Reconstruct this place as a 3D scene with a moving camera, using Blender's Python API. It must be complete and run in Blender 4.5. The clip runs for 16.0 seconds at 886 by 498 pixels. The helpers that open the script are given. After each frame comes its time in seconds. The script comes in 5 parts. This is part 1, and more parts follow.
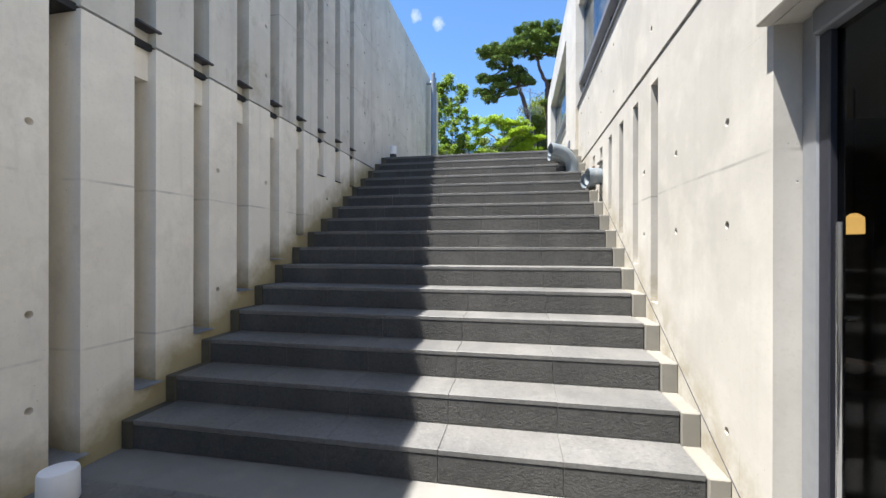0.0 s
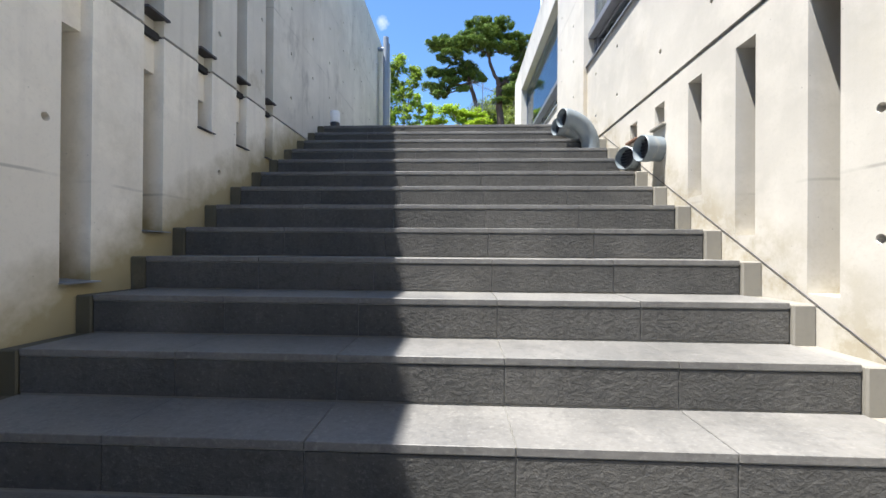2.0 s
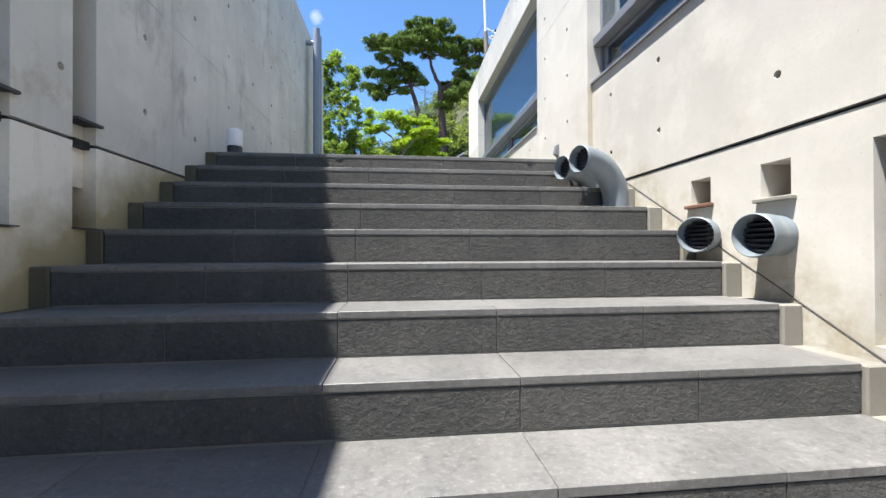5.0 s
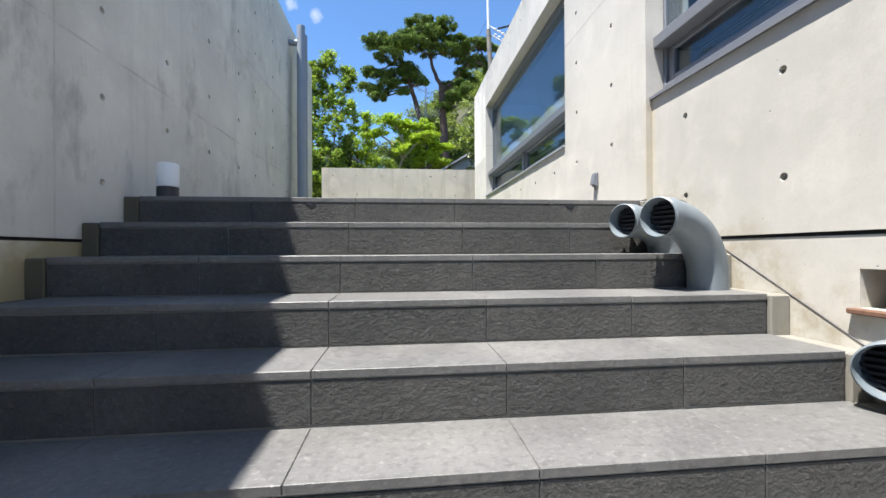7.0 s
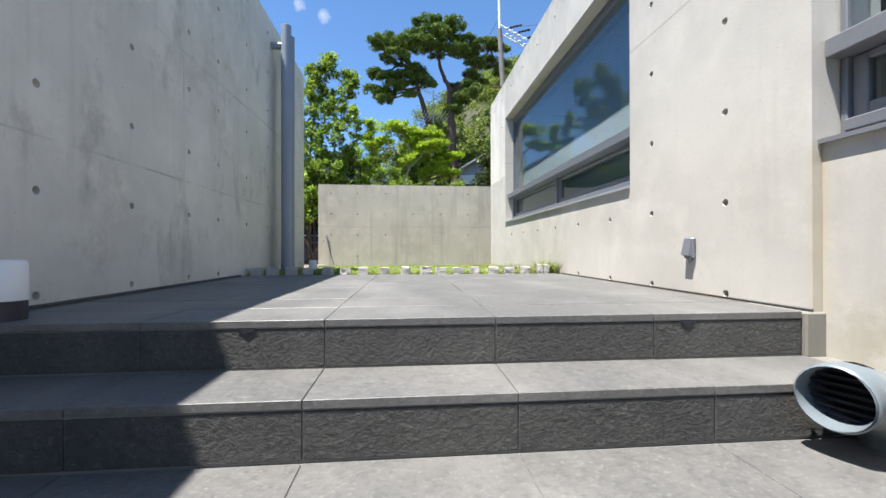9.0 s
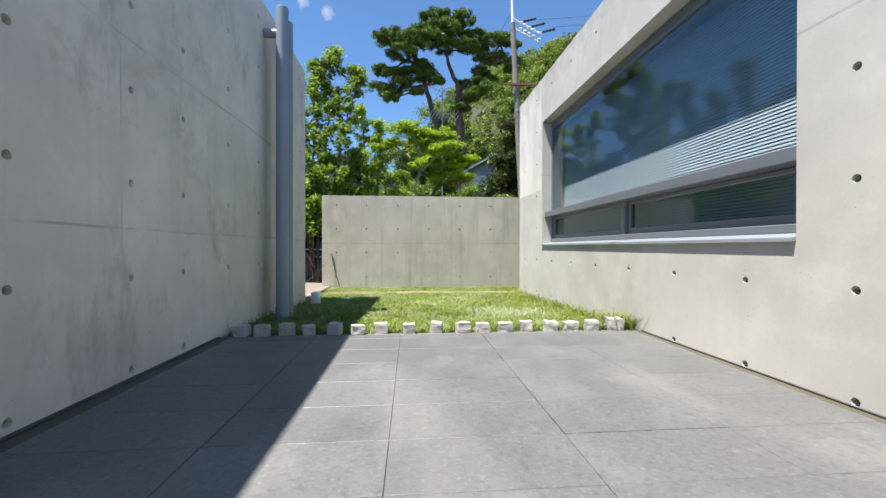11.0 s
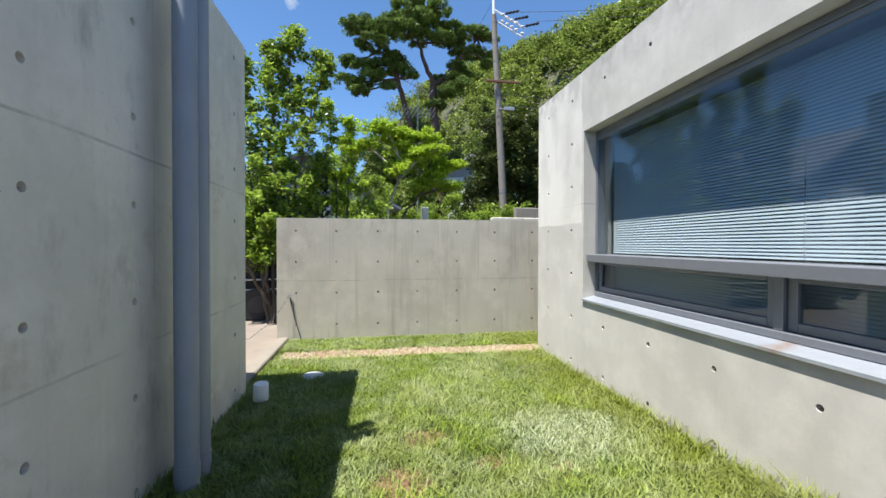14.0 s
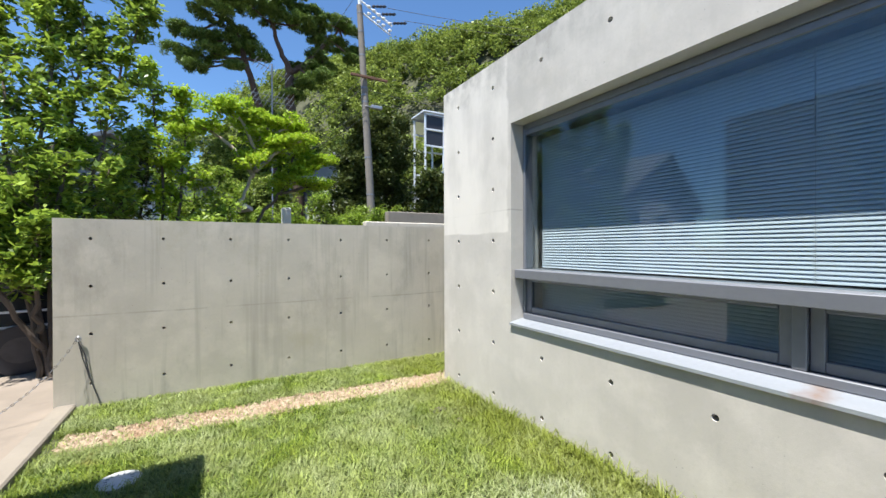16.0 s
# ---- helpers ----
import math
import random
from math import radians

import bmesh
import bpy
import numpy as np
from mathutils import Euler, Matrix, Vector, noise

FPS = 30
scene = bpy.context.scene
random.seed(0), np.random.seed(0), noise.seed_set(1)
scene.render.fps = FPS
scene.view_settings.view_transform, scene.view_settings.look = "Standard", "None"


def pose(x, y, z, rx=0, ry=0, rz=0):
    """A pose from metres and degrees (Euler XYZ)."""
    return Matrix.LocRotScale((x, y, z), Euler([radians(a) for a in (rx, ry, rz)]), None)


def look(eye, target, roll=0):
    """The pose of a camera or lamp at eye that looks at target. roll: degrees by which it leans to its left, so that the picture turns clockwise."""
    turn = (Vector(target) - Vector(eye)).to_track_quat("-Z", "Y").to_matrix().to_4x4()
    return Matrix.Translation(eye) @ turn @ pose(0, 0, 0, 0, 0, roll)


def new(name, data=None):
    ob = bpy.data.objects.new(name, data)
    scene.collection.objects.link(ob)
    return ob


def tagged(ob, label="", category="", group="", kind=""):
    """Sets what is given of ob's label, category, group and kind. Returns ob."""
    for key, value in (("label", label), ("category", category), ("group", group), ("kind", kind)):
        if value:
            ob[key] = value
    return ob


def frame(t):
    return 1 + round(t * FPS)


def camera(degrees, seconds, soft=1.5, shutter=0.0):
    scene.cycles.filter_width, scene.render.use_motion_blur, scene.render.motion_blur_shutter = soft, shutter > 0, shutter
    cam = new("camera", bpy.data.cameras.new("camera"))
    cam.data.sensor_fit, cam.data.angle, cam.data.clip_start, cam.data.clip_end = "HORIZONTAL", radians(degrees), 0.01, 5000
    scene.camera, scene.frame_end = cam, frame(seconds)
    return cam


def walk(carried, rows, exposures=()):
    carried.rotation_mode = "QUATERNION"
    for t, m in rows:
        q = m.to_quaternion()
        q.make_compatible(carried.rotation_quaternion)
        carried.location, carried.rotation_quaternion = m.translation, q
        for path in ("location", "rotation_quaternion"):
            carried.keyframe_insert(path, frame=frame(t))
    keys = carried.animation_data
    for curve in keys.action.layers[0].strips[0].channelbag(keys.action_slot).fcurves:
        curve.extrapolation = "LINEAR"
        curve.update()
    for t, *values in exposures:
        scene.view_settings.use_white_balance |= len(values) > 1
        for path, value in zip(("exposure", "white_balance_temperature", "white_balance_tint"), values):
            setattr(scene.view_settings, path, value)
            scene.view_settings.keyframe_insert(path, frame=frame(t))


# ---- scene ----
cam = camera(96.0, 16.0)

PATH = [
    (0, (0.39, -6.398, -1.535), (0.019, -4.433, -1.536), 0.1),
    (0.5, (0.274, -5.945, -1.498), (-0.086, -3.978, -1.508), 0.1),
    (1, (0.096, -5.513, -1.503), (-0.194, -3.534, -1.501), 0.2),
    (1.5, (-0.022, -5.091, -1.507), (-0.21, -3.1, -1.507), 0.3),
    (2, (-0.157, -4.687, -1.479), (-0.247, -2.689, -1.472), 0.4),
    (2.5, (-0.27, -4.352, -1.359), (-0.281, -2.352, -1.349), 0.2),
    (3, (-0.312, -4.12, -1.275), (-0.263, -2.121, -1.263), 0.1),
    (3.5, (-0.362, -3.864, -1.148), (-0.261, -1.867, -1.131), 0.0),
    (4, (-0.369, -3.705, -1.03), (-0.212, -1.711, -1.015), -0.2),
    (6.5, (-0.375, -2.601, -0.433), (-0.144, -0.615, -0.42), -0.2),
    (7, (-0.332, -2.42, -0.317), (-0.12, -0.431, -0.31), -0.3),
    (7.5, (-0.305, -2.151, -0.169), (-0.108, -0.16, -0.162), -0.2),
    (8, (-0.321, -1.923, -0.015), (-0.134, 0.068, -0.009), -0.3),
    (8.5, (-0.288, -1.682, 0.1), (-0.1, 0.309, 0.102), -0.2),
    (9, (-0.316, -1.41, 0.238), (-0.136, 0.582, 0.244), -0.1),
    (11.5, (-0.548, -0.278, 0.775), (-0.393, 1.716, 0.766), 0.1),
    (12, (-0.542, -0.12, 0.945), (-0.405, 1.875, 0.935), 0.1),
    (12.5, (-0.577, 0.192, 1.083), (-0.451, 2.188, 1.068), 0.2),
    (13, (-0.628, 0.5, 1.138), (-0.492, 2.495, 1.121), 0.1),
    (13.5, (-0.688, 0.795, 1.21), (-0.487, 2.784, 1.188), 0.1),
    (14, (-0.755, 1.171, 1.221), (-0.431, 3.145, 1.197), 0.1),
    (14.5, (-0.795, 1.524, 1.27), (-0.31, 3.465, 1.247), 0.1),
    (15, (-0.819, 1.827, 1.311), (-0.166, 3.717, 1.289), 0.2),
    (15.5, (-0.858, 2.087, 1.31), (-0.042, 3.913, 1.293), -0.0),
    (16, (-0.867, 2.232, 1.31), (0.117, 3.973, 1.302), -0.2),
]
walk(cam, [(t, look(eye, target, roll)) for t, eye, target, roll in PATH],
     [(0, 1.64), (0.7, 1.58), (2, 1.70), (3.5, 1.68), (6.5, 1.54), (9, 1.35), (11.5, 1.15), (12.5, 1.10), (14, 1.14), (16, 1.16)])

# ---- light ----
SUN_WAY = Vector((0.315, 0.17, -1.0)).normalized()
sun = new("sun", bpy.data.lights.new("sun", "SUN"))
sun.data.energy, sun.data.angle, sun.data.color = 5.2, radians(0.55), (1.0, 0.965, 0.91)
sun.matrix_world = look((0, 0, 30), tuple(Vector((0, 0, 30)) + SUN_WAY))
world = bpy.data.worlds.new("sky")
scene.world = world
world.use_nodes = True
wn = world.node_tree
sky = wn.nodes.new("ShaderNodeTexSky")
sky.sky_type, sky.sun_disc = "NISHITA", False
sky.sun_elevation, sky.sun_rotation = math.asin(-SUN_WAY.z), math.atan2(-SUN_WAY.x, -SUN_WAY.y)
sky.air_density, sky.dust_density, sky.ozone_density, sky.altitude = 1.0, 0.0, 3.0, 300
tint = wn.nodes.new("ShaderNodeMix")
tint.data_type, tint.blend_type = "RGBA", "MULTIPLY"
tint.inputs[0].default_value = 1.0
tint.inputs[7].default_value = (0.66, 0.84, 0.98, 1)
wn.links.new(sky.outputs[0], tint.inputs[6])
# one small summer cloud and a wisp beside it
here = wn.nodes.new("ShaderNodeTexCoord")
puff = wn.nodes.new("ShaderNodeTexNoise")
puff.inputs["Scale"].default_value, puff.inputs["Detail"].default_value = 42.0, 10.0
wn.links.new(here.outputs["Generated"], puff.inputs["Vector"])
cover = None
for way, reach in (((-0.173, 0.853, 0.492), 0.99965), ((-0.215, 0.838, 0.502), 0.9998)):
    dot = wn.nodes.new("ShaderNodeVectorMath")
    dot.operation = "DOT_PRODUCT"
    dot.inputs[1].default_value = Vector(way).normalized()
    wn.links.new(here.outputs["Generated"], dot.inputs[0])
    near = wn.nodes.new("ShaderNodeMapRange")
    near.inputs["From Min"].default_value, near.inputs["From Max"].default_value = reach, 1.0
    wn.links.new(dot.outputs["Value"], near.inputs["Value"])
    if cover is None:
        cover = near.outputs[0]
    else:
        add = wn.nodes.new("ShaderNodeMath")
        add.operation = "ADD"
        wn.links.new(cover, add.inputs[0])
        wn.links.new(near.outputs[0], add.inputs[1])
        cover = add.outputs[0]
body = wn.nodes.new("ShaderNodeMath")
body.operation = "MULTIPLY_ADD"
body.inputs[1].default_value = 0.5
wn.links.new(cover, body.inputs[0])
wn.links.new(puff.outputs[0], body.inputs[2])
edge = wn.nodes.new("ShaderNodeMapRange")
edge.inputs["From Min"].default_value, edge.inputs["From Max"].default_value, edge.inputs["To Max"].default_value = 0.78, 1.15, 0.6
wn.links.new(body.outputs[0], edge.inputs["Value"])
cloud = wn.nodes.new("ShaderNodeMix")
cloud.data_type = "RGBA"
cloud.inputs[7].default_value = (4.4, 4.6, 4.9, 1)
wn.links.new(edge.outputs[0], cloud.inputs[0])
wn.links.new(tint.outputs[2], cloud.inputs[6])
wn.links.new(cloud.outputs[2], wn.nodes["Background"].inputs[0])
wn.nodes["Background"].inputs[1].default_value = 0.094

# ---- materials ----


class Mat:
    """A node material under construction."""

    def __init__(self, name, colour, rough=0.7, metal=0.0):
        self.m = bpy.data.materials.new(name)
        self.m.use_nodes = True
        self.n, self.l = self.m.node_tree.nodes, self.m.node_tree.links
        self.b = self.n["Principled BSDF"]
        self.b.inputs["Base Color"].default_value = (*colour, 1)
        self.b.inputs["Roughness"].default_value = rough
        self.b.inputs["Metallic"].default_value = metal
        self.c = None
        self.colour = colour
        self.geo = self.n.new("ShaderNodeNewGeometry")
        self.h = None

    def node(self, kind, **kw):
        nd = self.n.new(kind)
        for k, v in kw.items():
            nd.inputs[k].default_value = v
        return nd

    def coords(self, scale=(1, 1, 1), local=False):
        mp = self.n.new("ShaderNodeMapping")
        mp.inputs["Scale"].default_value = scale
        if local:
            tc = self.n.new("ShaderNodeTexCoord")
            self.l.new(tc.outputs["Object"], mp.inputs["Vector"])
        else:
            self.l.new(self.geo.outputs["Position"], mp.inputs["Vector"])
        return mp.outputs[0]

    def noise(self, scale, detail=4.0, stretch=(1, 1, 1), rough=0.6):
        nd = self.node("ShaderNodeTexNoise", Scale=scale, Detail=detail, Roughness=rough)
        self.l.new(self.coords(stretch), nd.inputs["Vector"])
        return nd.outputs[0]

    def ramp(self, fac, lo, hi, a=0.0, b=1.0):
        nd = self.node("ShaderNodeMapRange")
        for k, v in zip(("From Min", "From Max", "To Min", "To Max"), (lo, hi, a, b)):
            nd.inputs[k].default_value = v
        self.l.new(fac, nd.inputs["Value"])
        return nd.outputs[0]

    def mix(self, fac, colour, how="MIX"):
        """Blend a colour over what stands so far."""
        nd = self.n.new("ShaderNodeMix")
        nd.data_type, nd.blend_type = "RGBA", how
        if isinstance(fac, float):
            nd.inputs[0].default_value = fac
        else:
            self.l.new(fac, nd.inputs[0])
        if self.c is None:
            nd.inputs[6].default_value = (*self.colour, 1)
        else:
            self.l.new(self.c, nd.inputs[6])
        nd.inputs[7].default_value = (*colour, 1)
        self.c = nd.outputs[2]
        self.l.new(self.c, self.b.inputs["Base Color"])
        return self

    def bump(self, fac, strength, dist):
        nd = self.node("ShaderNodeBump", Strength=strength, Distance=dist)
        self.l.new(fac, nd.inputs["Height"])
        if self.h is not None:
            self.l.new(self.h, nd.inputs["Normal"])
        self.h = nd.outputs[0]
        self.l.new(self.h, self.b.inputs["Normal"])
        return self

    def rough(self, fac, a, b):
        self.l.new(self.ramp(fac, 0.3, 0.7, a, b), self.b.inputs["Roughness"])
        return self

    def axis(self, k):
        sp = self.n.new("ShaderNodeSeparateXYZ")
        self.l.new(self.geo.outputs["Position"], sp.inputs[0])
        return sp.outputs[k]

    def math(self, op, a, b=0.0, c=0.0):
        nd = self.n.new("ShaderNodeMath")
        nd.operation = op
        for i, v in enumerate((a, b, c)):
            if isinstance(v, (int, float)):
                nd.inputs[i].default_value = v
            else:
                self.l.new(v, nd.inputs[i])
        return nd.outputs[0]

    def random(self):
        nd = self.n.new("ShaderNodeObjectInfo")
        return nd.outputs["Random"]

    def island(self):
        return self.geo.outputs["Random Per Island"]


def concrete(name, colour, streak=0.35, pale=None, stain=(0.34, 0.30, 0.20), seam=None, moss=None, foot=0.6, patch=0.3, rust=False, crown=False, upright=(), deep=0.75):
    """Cast concrete: cloudy tone, rain streaks, pores, cast seams at given heights."""
    m = Mat(name, colour, 0.78)
    big = m.noise(0.9, 5)
    m.mix(m.ramp(big, 0.35, 0.66, 0.0, deep), tuple(c * 0.74 for c in colour))
    cloud = m.noise(3.3, 6)
    m.mix(m.ramp(cloud, 0.48, 0.68, 0.0, 0.5), tuple(min(1, c * 1.14) for c in colour))
    run = m.noise(5.0, 3, (1.6, 1.6, 0.09))
    m.mix(m.ramp(run, 0.55, 0.78, 0.0, streak), tuple(c * 0.62 for c in colour))
    fine = m.noise(11.0, 3, (1.6, 1.6, 0.06))
    m.mix(m.math("MULTIPLY", m.ramp(fine, 0.54, 0.70, 0.0, streak * 0.8), m.ramp(m.noise(1.3, 4, (1, 1, 0.6)), 0.46, 0.66)), tuple(c * 0.6 for c in colour))
    blot = m.noise(1.7, 7, rough=0.75)
    m.mix(m.ramp(blot, 0.56, 0.74, 0.0, patch), stain)
    soot = m.noise(2.4, 6, (1, 1, 0.45), 0.7)
    m.mix(m.ramp(soot, 0.56, 0.72, 0.0, patch * 1.5), tuple(c * 0.55 for c in colour))
    grain = m.noise(55, 5, rough=0.75)
    m.mix(m.ramp(grain, 0.52, 0.75, 0.0, 0.34), tuple(c * 0.7 for c in colour))
    pore = m.node("ShaderNodeTexVoronoi", Scale=9.0)
    m.l.new(m.coords((1, 1, 1)), pore.inputs["Vector"])
    pits = m.ramp(pore.outputs["Distance"], 0.02, 0.045, 1.0, 0.0)
    pm = m.math("MULTIPLY", pits, m.ramp(m.noise(2.2, 2), 0.52, 0.56))
    m.mix(pm, tuple(c * 0.35 for c in colour))
    tiny = m.node("ShaderNodeTexVoronoi", Scale=26.0)
    m.l.new(m.coords((1, 1, 1)), tiny.inputs["Vector"])
    tp = m.math("MULTIPLY", m.ramp(tiny.outputs["Distance"], 0.04, 0.10, 0.8, 0.0), m.ramp(m.noise(3.1, 3), 0.56, 0.60))
    m.mix(tp, tuple(c * 0.4 for c in colour))
    if seam:
        z = m.axis(2)
        wob = m.math("MULTIPLY_ADD", m.noise(1.2, 3), 0.03, -0.015)
        zz = m.math("ADD", z, wob)
        for s in seam:
            d = m.math("ABSOLUTE", m.math("SUBTRACT", zz, s))
            line = m.math("MULTIPLY", m.ramp(d, 0.003, 0.009, 1.0, 0.0), m.ramp(m.noise(2.6, 4), 0.40, 0.62, 0.0, 0.75))
            m.mix(line, tuple(c * 0.5 for c in colour))
            d2 = m.math("MULTIPLY", m.ramp(d, 0.0, 0.10, 1.0, 0.0), m.ramp(m.noise(1.8, 4), 0.45, 0.7, 0.0, 0.3))
            m.mix(d2, tuple(c * 0.66 for c in colour))
    if pale:
        # lighter cast lift near the room corner
        y = m.math("ADD", m.axis(1), m.math("MULTIPLY_ADD", m.noise(4.0, 4), 0.12, -0.06))
        z = m.math("ADD", m.axis(2), m.math("MULTIPLY_ADD", m.noise(3.0, 4), 0.05, -0.025))
        zone = m.math("MULTIPLY", m.ramp(y, pale[0], pale[0] + 0.03), m.ramp(z, pale[1], pale[1] + 0.015))
        m.mix(m.math("MULTIPLY", zone, m.ramp(m.noise(2.6, 5, (1, 1, 0.4)), 0.36, 0.6, 0.25, 0.8)), tuple(min(1, c * 1.32) for c in colour))
    if moss:
        # green-yellow algae that climbs from the stair edge
        y, z = m.axis(1), m.axis(2)
        over = m.math("SUBTRACT", z, m.math("MAXIMUM", m.math("MINIMUM", m.math("MULTIPLY", y, 0.5695), 0.0), -2.7))
        d = m.math("ADD", over, m.math("MULTIPLY_ADD", m.noise(6, 5), 0.35, -0.17))
        grown = m.math("MULTIPLY", m.ramp(d, 0.02, 0.30, foot, 0.0), m.ramp(y, 0.05, -0.25, 0.0, 1.0))
        if rust:
            grown = m.math("MULTIPLY", grown, m.ramp(m.noise(4.5, 5, rough=0.7), 0.44, 0.58, 0.15, 1.0))
        m.mix(grown, moss)
    if upright:
        y = m.math("ADD", m.axis(1), m.math("MULTIPLY_ADD", m.noise(0.9, 2), 0.02, -0.01))
        for s in upright:
            d = m.math("ABSOLUTE", m.math("SUBTRACT", y, s))
            m.mix(m.math("MULTIPLY", m.ramp(d, 0.002, 0.007, 1.0, 0.0), m.ramp(m.noise(1.6, 4), 0.4, 0.6, 0.0, 0.7)), tuple(c * 0.5 for c in colour))
            m.mix(m.math("MULTIPLY", m.ramp(d, 0.0, 0.16, 1.0, 0.0), m.ramp(m.noise(1.2, 4), 0.4, 0.65, 0.0, 0.4)), tuple(c * 0.62 for c in colour))
    if crown:
        # lichen and soot under the roof edge
        top = m.math("ADD", m.axis(2), m.math("MULTIPLY_ADD", m.noise(5.0, 5, (1, 1, 0.4)), 0.7, -0.35))
        m.mix(m.math("MULTIPLY", m.ramp(top, 2.6, 3.0, 0.0, 0.75), m.ramp(m.noise(9, 5), 0.4, 0.6, 0.2, 1.0)), tuple(c * 0.5 for c in colour))
    if rust:
        # rust run below the corner of the strip window
        y, z = m.axis(1), m.axis(2)
        off = m.math("ABSOLUTE", m.math("SUBTRACT", m.math("ADD", y, m.math("MULTIPLY_ADD", m.noise(3.0, 3), 0.05, -0.025)), -0.004))
        run2 = m.math("MULTIPLY", m.ramp(off, 0.0, 0.035, 0.5, 0.0), m.ramp(z, 0.66, 0.6, 0.0, 1.0))
        run3 = m.math("MULTIPLY", run2, m.ramp(m.noise(4.0, 4, (1, 1, 0.3)), 0.35, 0.6, 0.25, 1.0))
        m.mix(m.math("MULTIPLY", run3, m.ramp(z, -0.1, 0.05, 0.0, 1.0)), (0.44, 0.33, 0.15))
    m.bump(grain, 0.2, 0.003)
    m.bump(cloud, 0.15, 0.01)
    m.bump(pm, 0.5, -0.004)
    m.rough(cloud, 0.68, 0.85)
    return m.m


# base colours offset the light: shaded left walls lifted, sunlit right wall lowered
concrete_left_low = concrete("concrete_warm_lifted", (0.86, 0.81, 0.71), 0.36, patch=0.26, seam=(-2.08, -1.17), moss=(0.27, 0.22, 0.09), foot=0.85, deep=0.3)
concrete_left = concrete("concrete_cool_lifted", (0.665, 0.64, 0.575), 0.3, seam=(0.73, 1.64), patch=0.7, upright=(-0.45, 1.55, 3.42))
concrete_right = concrete("concrete_pale_lowered", (0.51, 0.486, 0.44), 0.14, seam=(-1.17, 1.62), moss=(0.30, 0.26, 0.18), foot=0.75, patch=0.16, rust=True, crown=True, pale=(4.86, 1.43))
concrete_back = concrete("concrete_grey", (0.51, 0.475, 0.40), 0.95, seam=(0.72,), patch=0.4)
concrete_step = concrete("concrete_rough", (0.215, 0.203, 0.175), 0.6)
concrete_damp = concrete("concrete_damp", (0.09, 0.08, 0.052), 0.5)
concrete_kerb = concrete("concrete_kerb", (0.235, 0.205, 0.165), 0.3)
concrete_road = concrete("concrete_road", (0.235, 0.195, 0.155), 0.1)


def slate(name, lo, hi, bumpy, dusty, rough=(0.42, 0.62), shine=0.5):
    m = Mat(name, lo, 0.5)
    m.b.inputs["Specular IOR Level"].default_value = shine
    m.mix(m.ramp(m.random(), 0.0, 1.0, 0.0, 0.45), hi)
    n1 = m.noise(2.2, 6)
    m.mix(m.ramp(n1, 0.45, 0.75, 0.0, 0.5), tuple(c * 1.45 for c in hi))
    n2 = m.noise(38, 4)
    m.mix(m.ramp(n2, 0.48, 0.70, 0.0, 0.5), tuple(c * 0.55 for c in lo))
    chips = m.noise(80, 4, (0.9, 1, 1.1), 0.65)
    m.mix(m.ramp(chips, 0.56, 0.70, 0.0, 0.3), tuple(c * 2.4 for c in hi))
    speck = m.noise(13, 6, rough=0.8)
    m.mix(m.ramp(speck, 0.58, 0.72, 0.0, dusty * 0.65), (0.30, 0.29, 0.27))
    dust = m.noise(0.8, 5, (2.2, 0.7, 1))
    m.mix(m.ramp(dust, 0.50, 0.75, 0.0, dusty * 0.6), (0.30, 0.285, 0.26))
    m.bump(n2, bumpy, 0.004)
    m.bump(chips, bumpy * 0.8, 0.005)
    m.rough(n1, *rough)
    return m.m


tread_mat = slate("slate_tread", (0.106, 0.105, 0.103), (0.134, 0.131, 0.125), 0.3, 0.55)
# same slate set darker than the treads: shade of upright faces in its colour
riser_mat = slate("slate_riser_shaded", (0.062, 0.062, 0.060), (0.080, 0.078, 0.074), 1.0, 0.2, (0.78, 0.92), 0.15)
# pale paving out of view, added to bounce sun onto the left wall
court_bounce_mat = slate("bounce_paving", (0.30, 0.29, 0.27), (0.36, 0.345, 0.32), 0.2, 0.4)
joint_mat = concrete("mortar", (0.20, 0.195, 0.18), 0.2)


def plain(name, colour, rough=0.5, metal=0.0, vary=0.25, scale=14.0, bump=0.05):
    m = Mat(name, colour, rough, metal)
    n1 = m.noise(scale, 5)
    m.mix(m.ramp(n1, 0.4, 0.75, 0.0, vary), tuple(c * 0.55 for c in colour))
    n2 = m.noise(scale * 0.2, 4)
    m.mix(m.ramp(n2, 0.5, 0.8, 0.0, vary), tuple(min(1, c * 1.35) for c in colour))
    m.bump(n1, bump, 0.003)
    m.rough(n1, rough * 0.85, min(1, rough * 1.2))
    return m.m


def pvc_make():
    """Weathered grey plastic with chalky bloom and grimy runs."""
    m = Mat("grey_pvc", (0.15, 0.178, 0.198), 0.42)
    m.mix(m.ramp(m.noise(9, 5), 0.42, 0.72, 0.0, 0.4), (0.10, 0.12, 0.135))
    m.mix(m.ramp(m.noise(3.2, 5), 0.5, 0.7, 0.0, 0.4), (0.23, 0.255, 0.265))
    m.mix(m.ramp(m.noise(13, 4, (1, 1, 0.14)), 0.56, 0.68, 0.0, 0.55), (0.26, 0.255, 0.22))
    m.mix(m.ramp(m.noise(8, 4, (1, 1, 0.16), 0.7), 0.64, 0.74, 0.0, 0.55), (0.17, 0.12, 0.07))
    m.bump(m.noise(9, 5), 0.05, 0.003)
    m.rough(m.noise(6, 4), 0.36, 0.55)
    return m.m


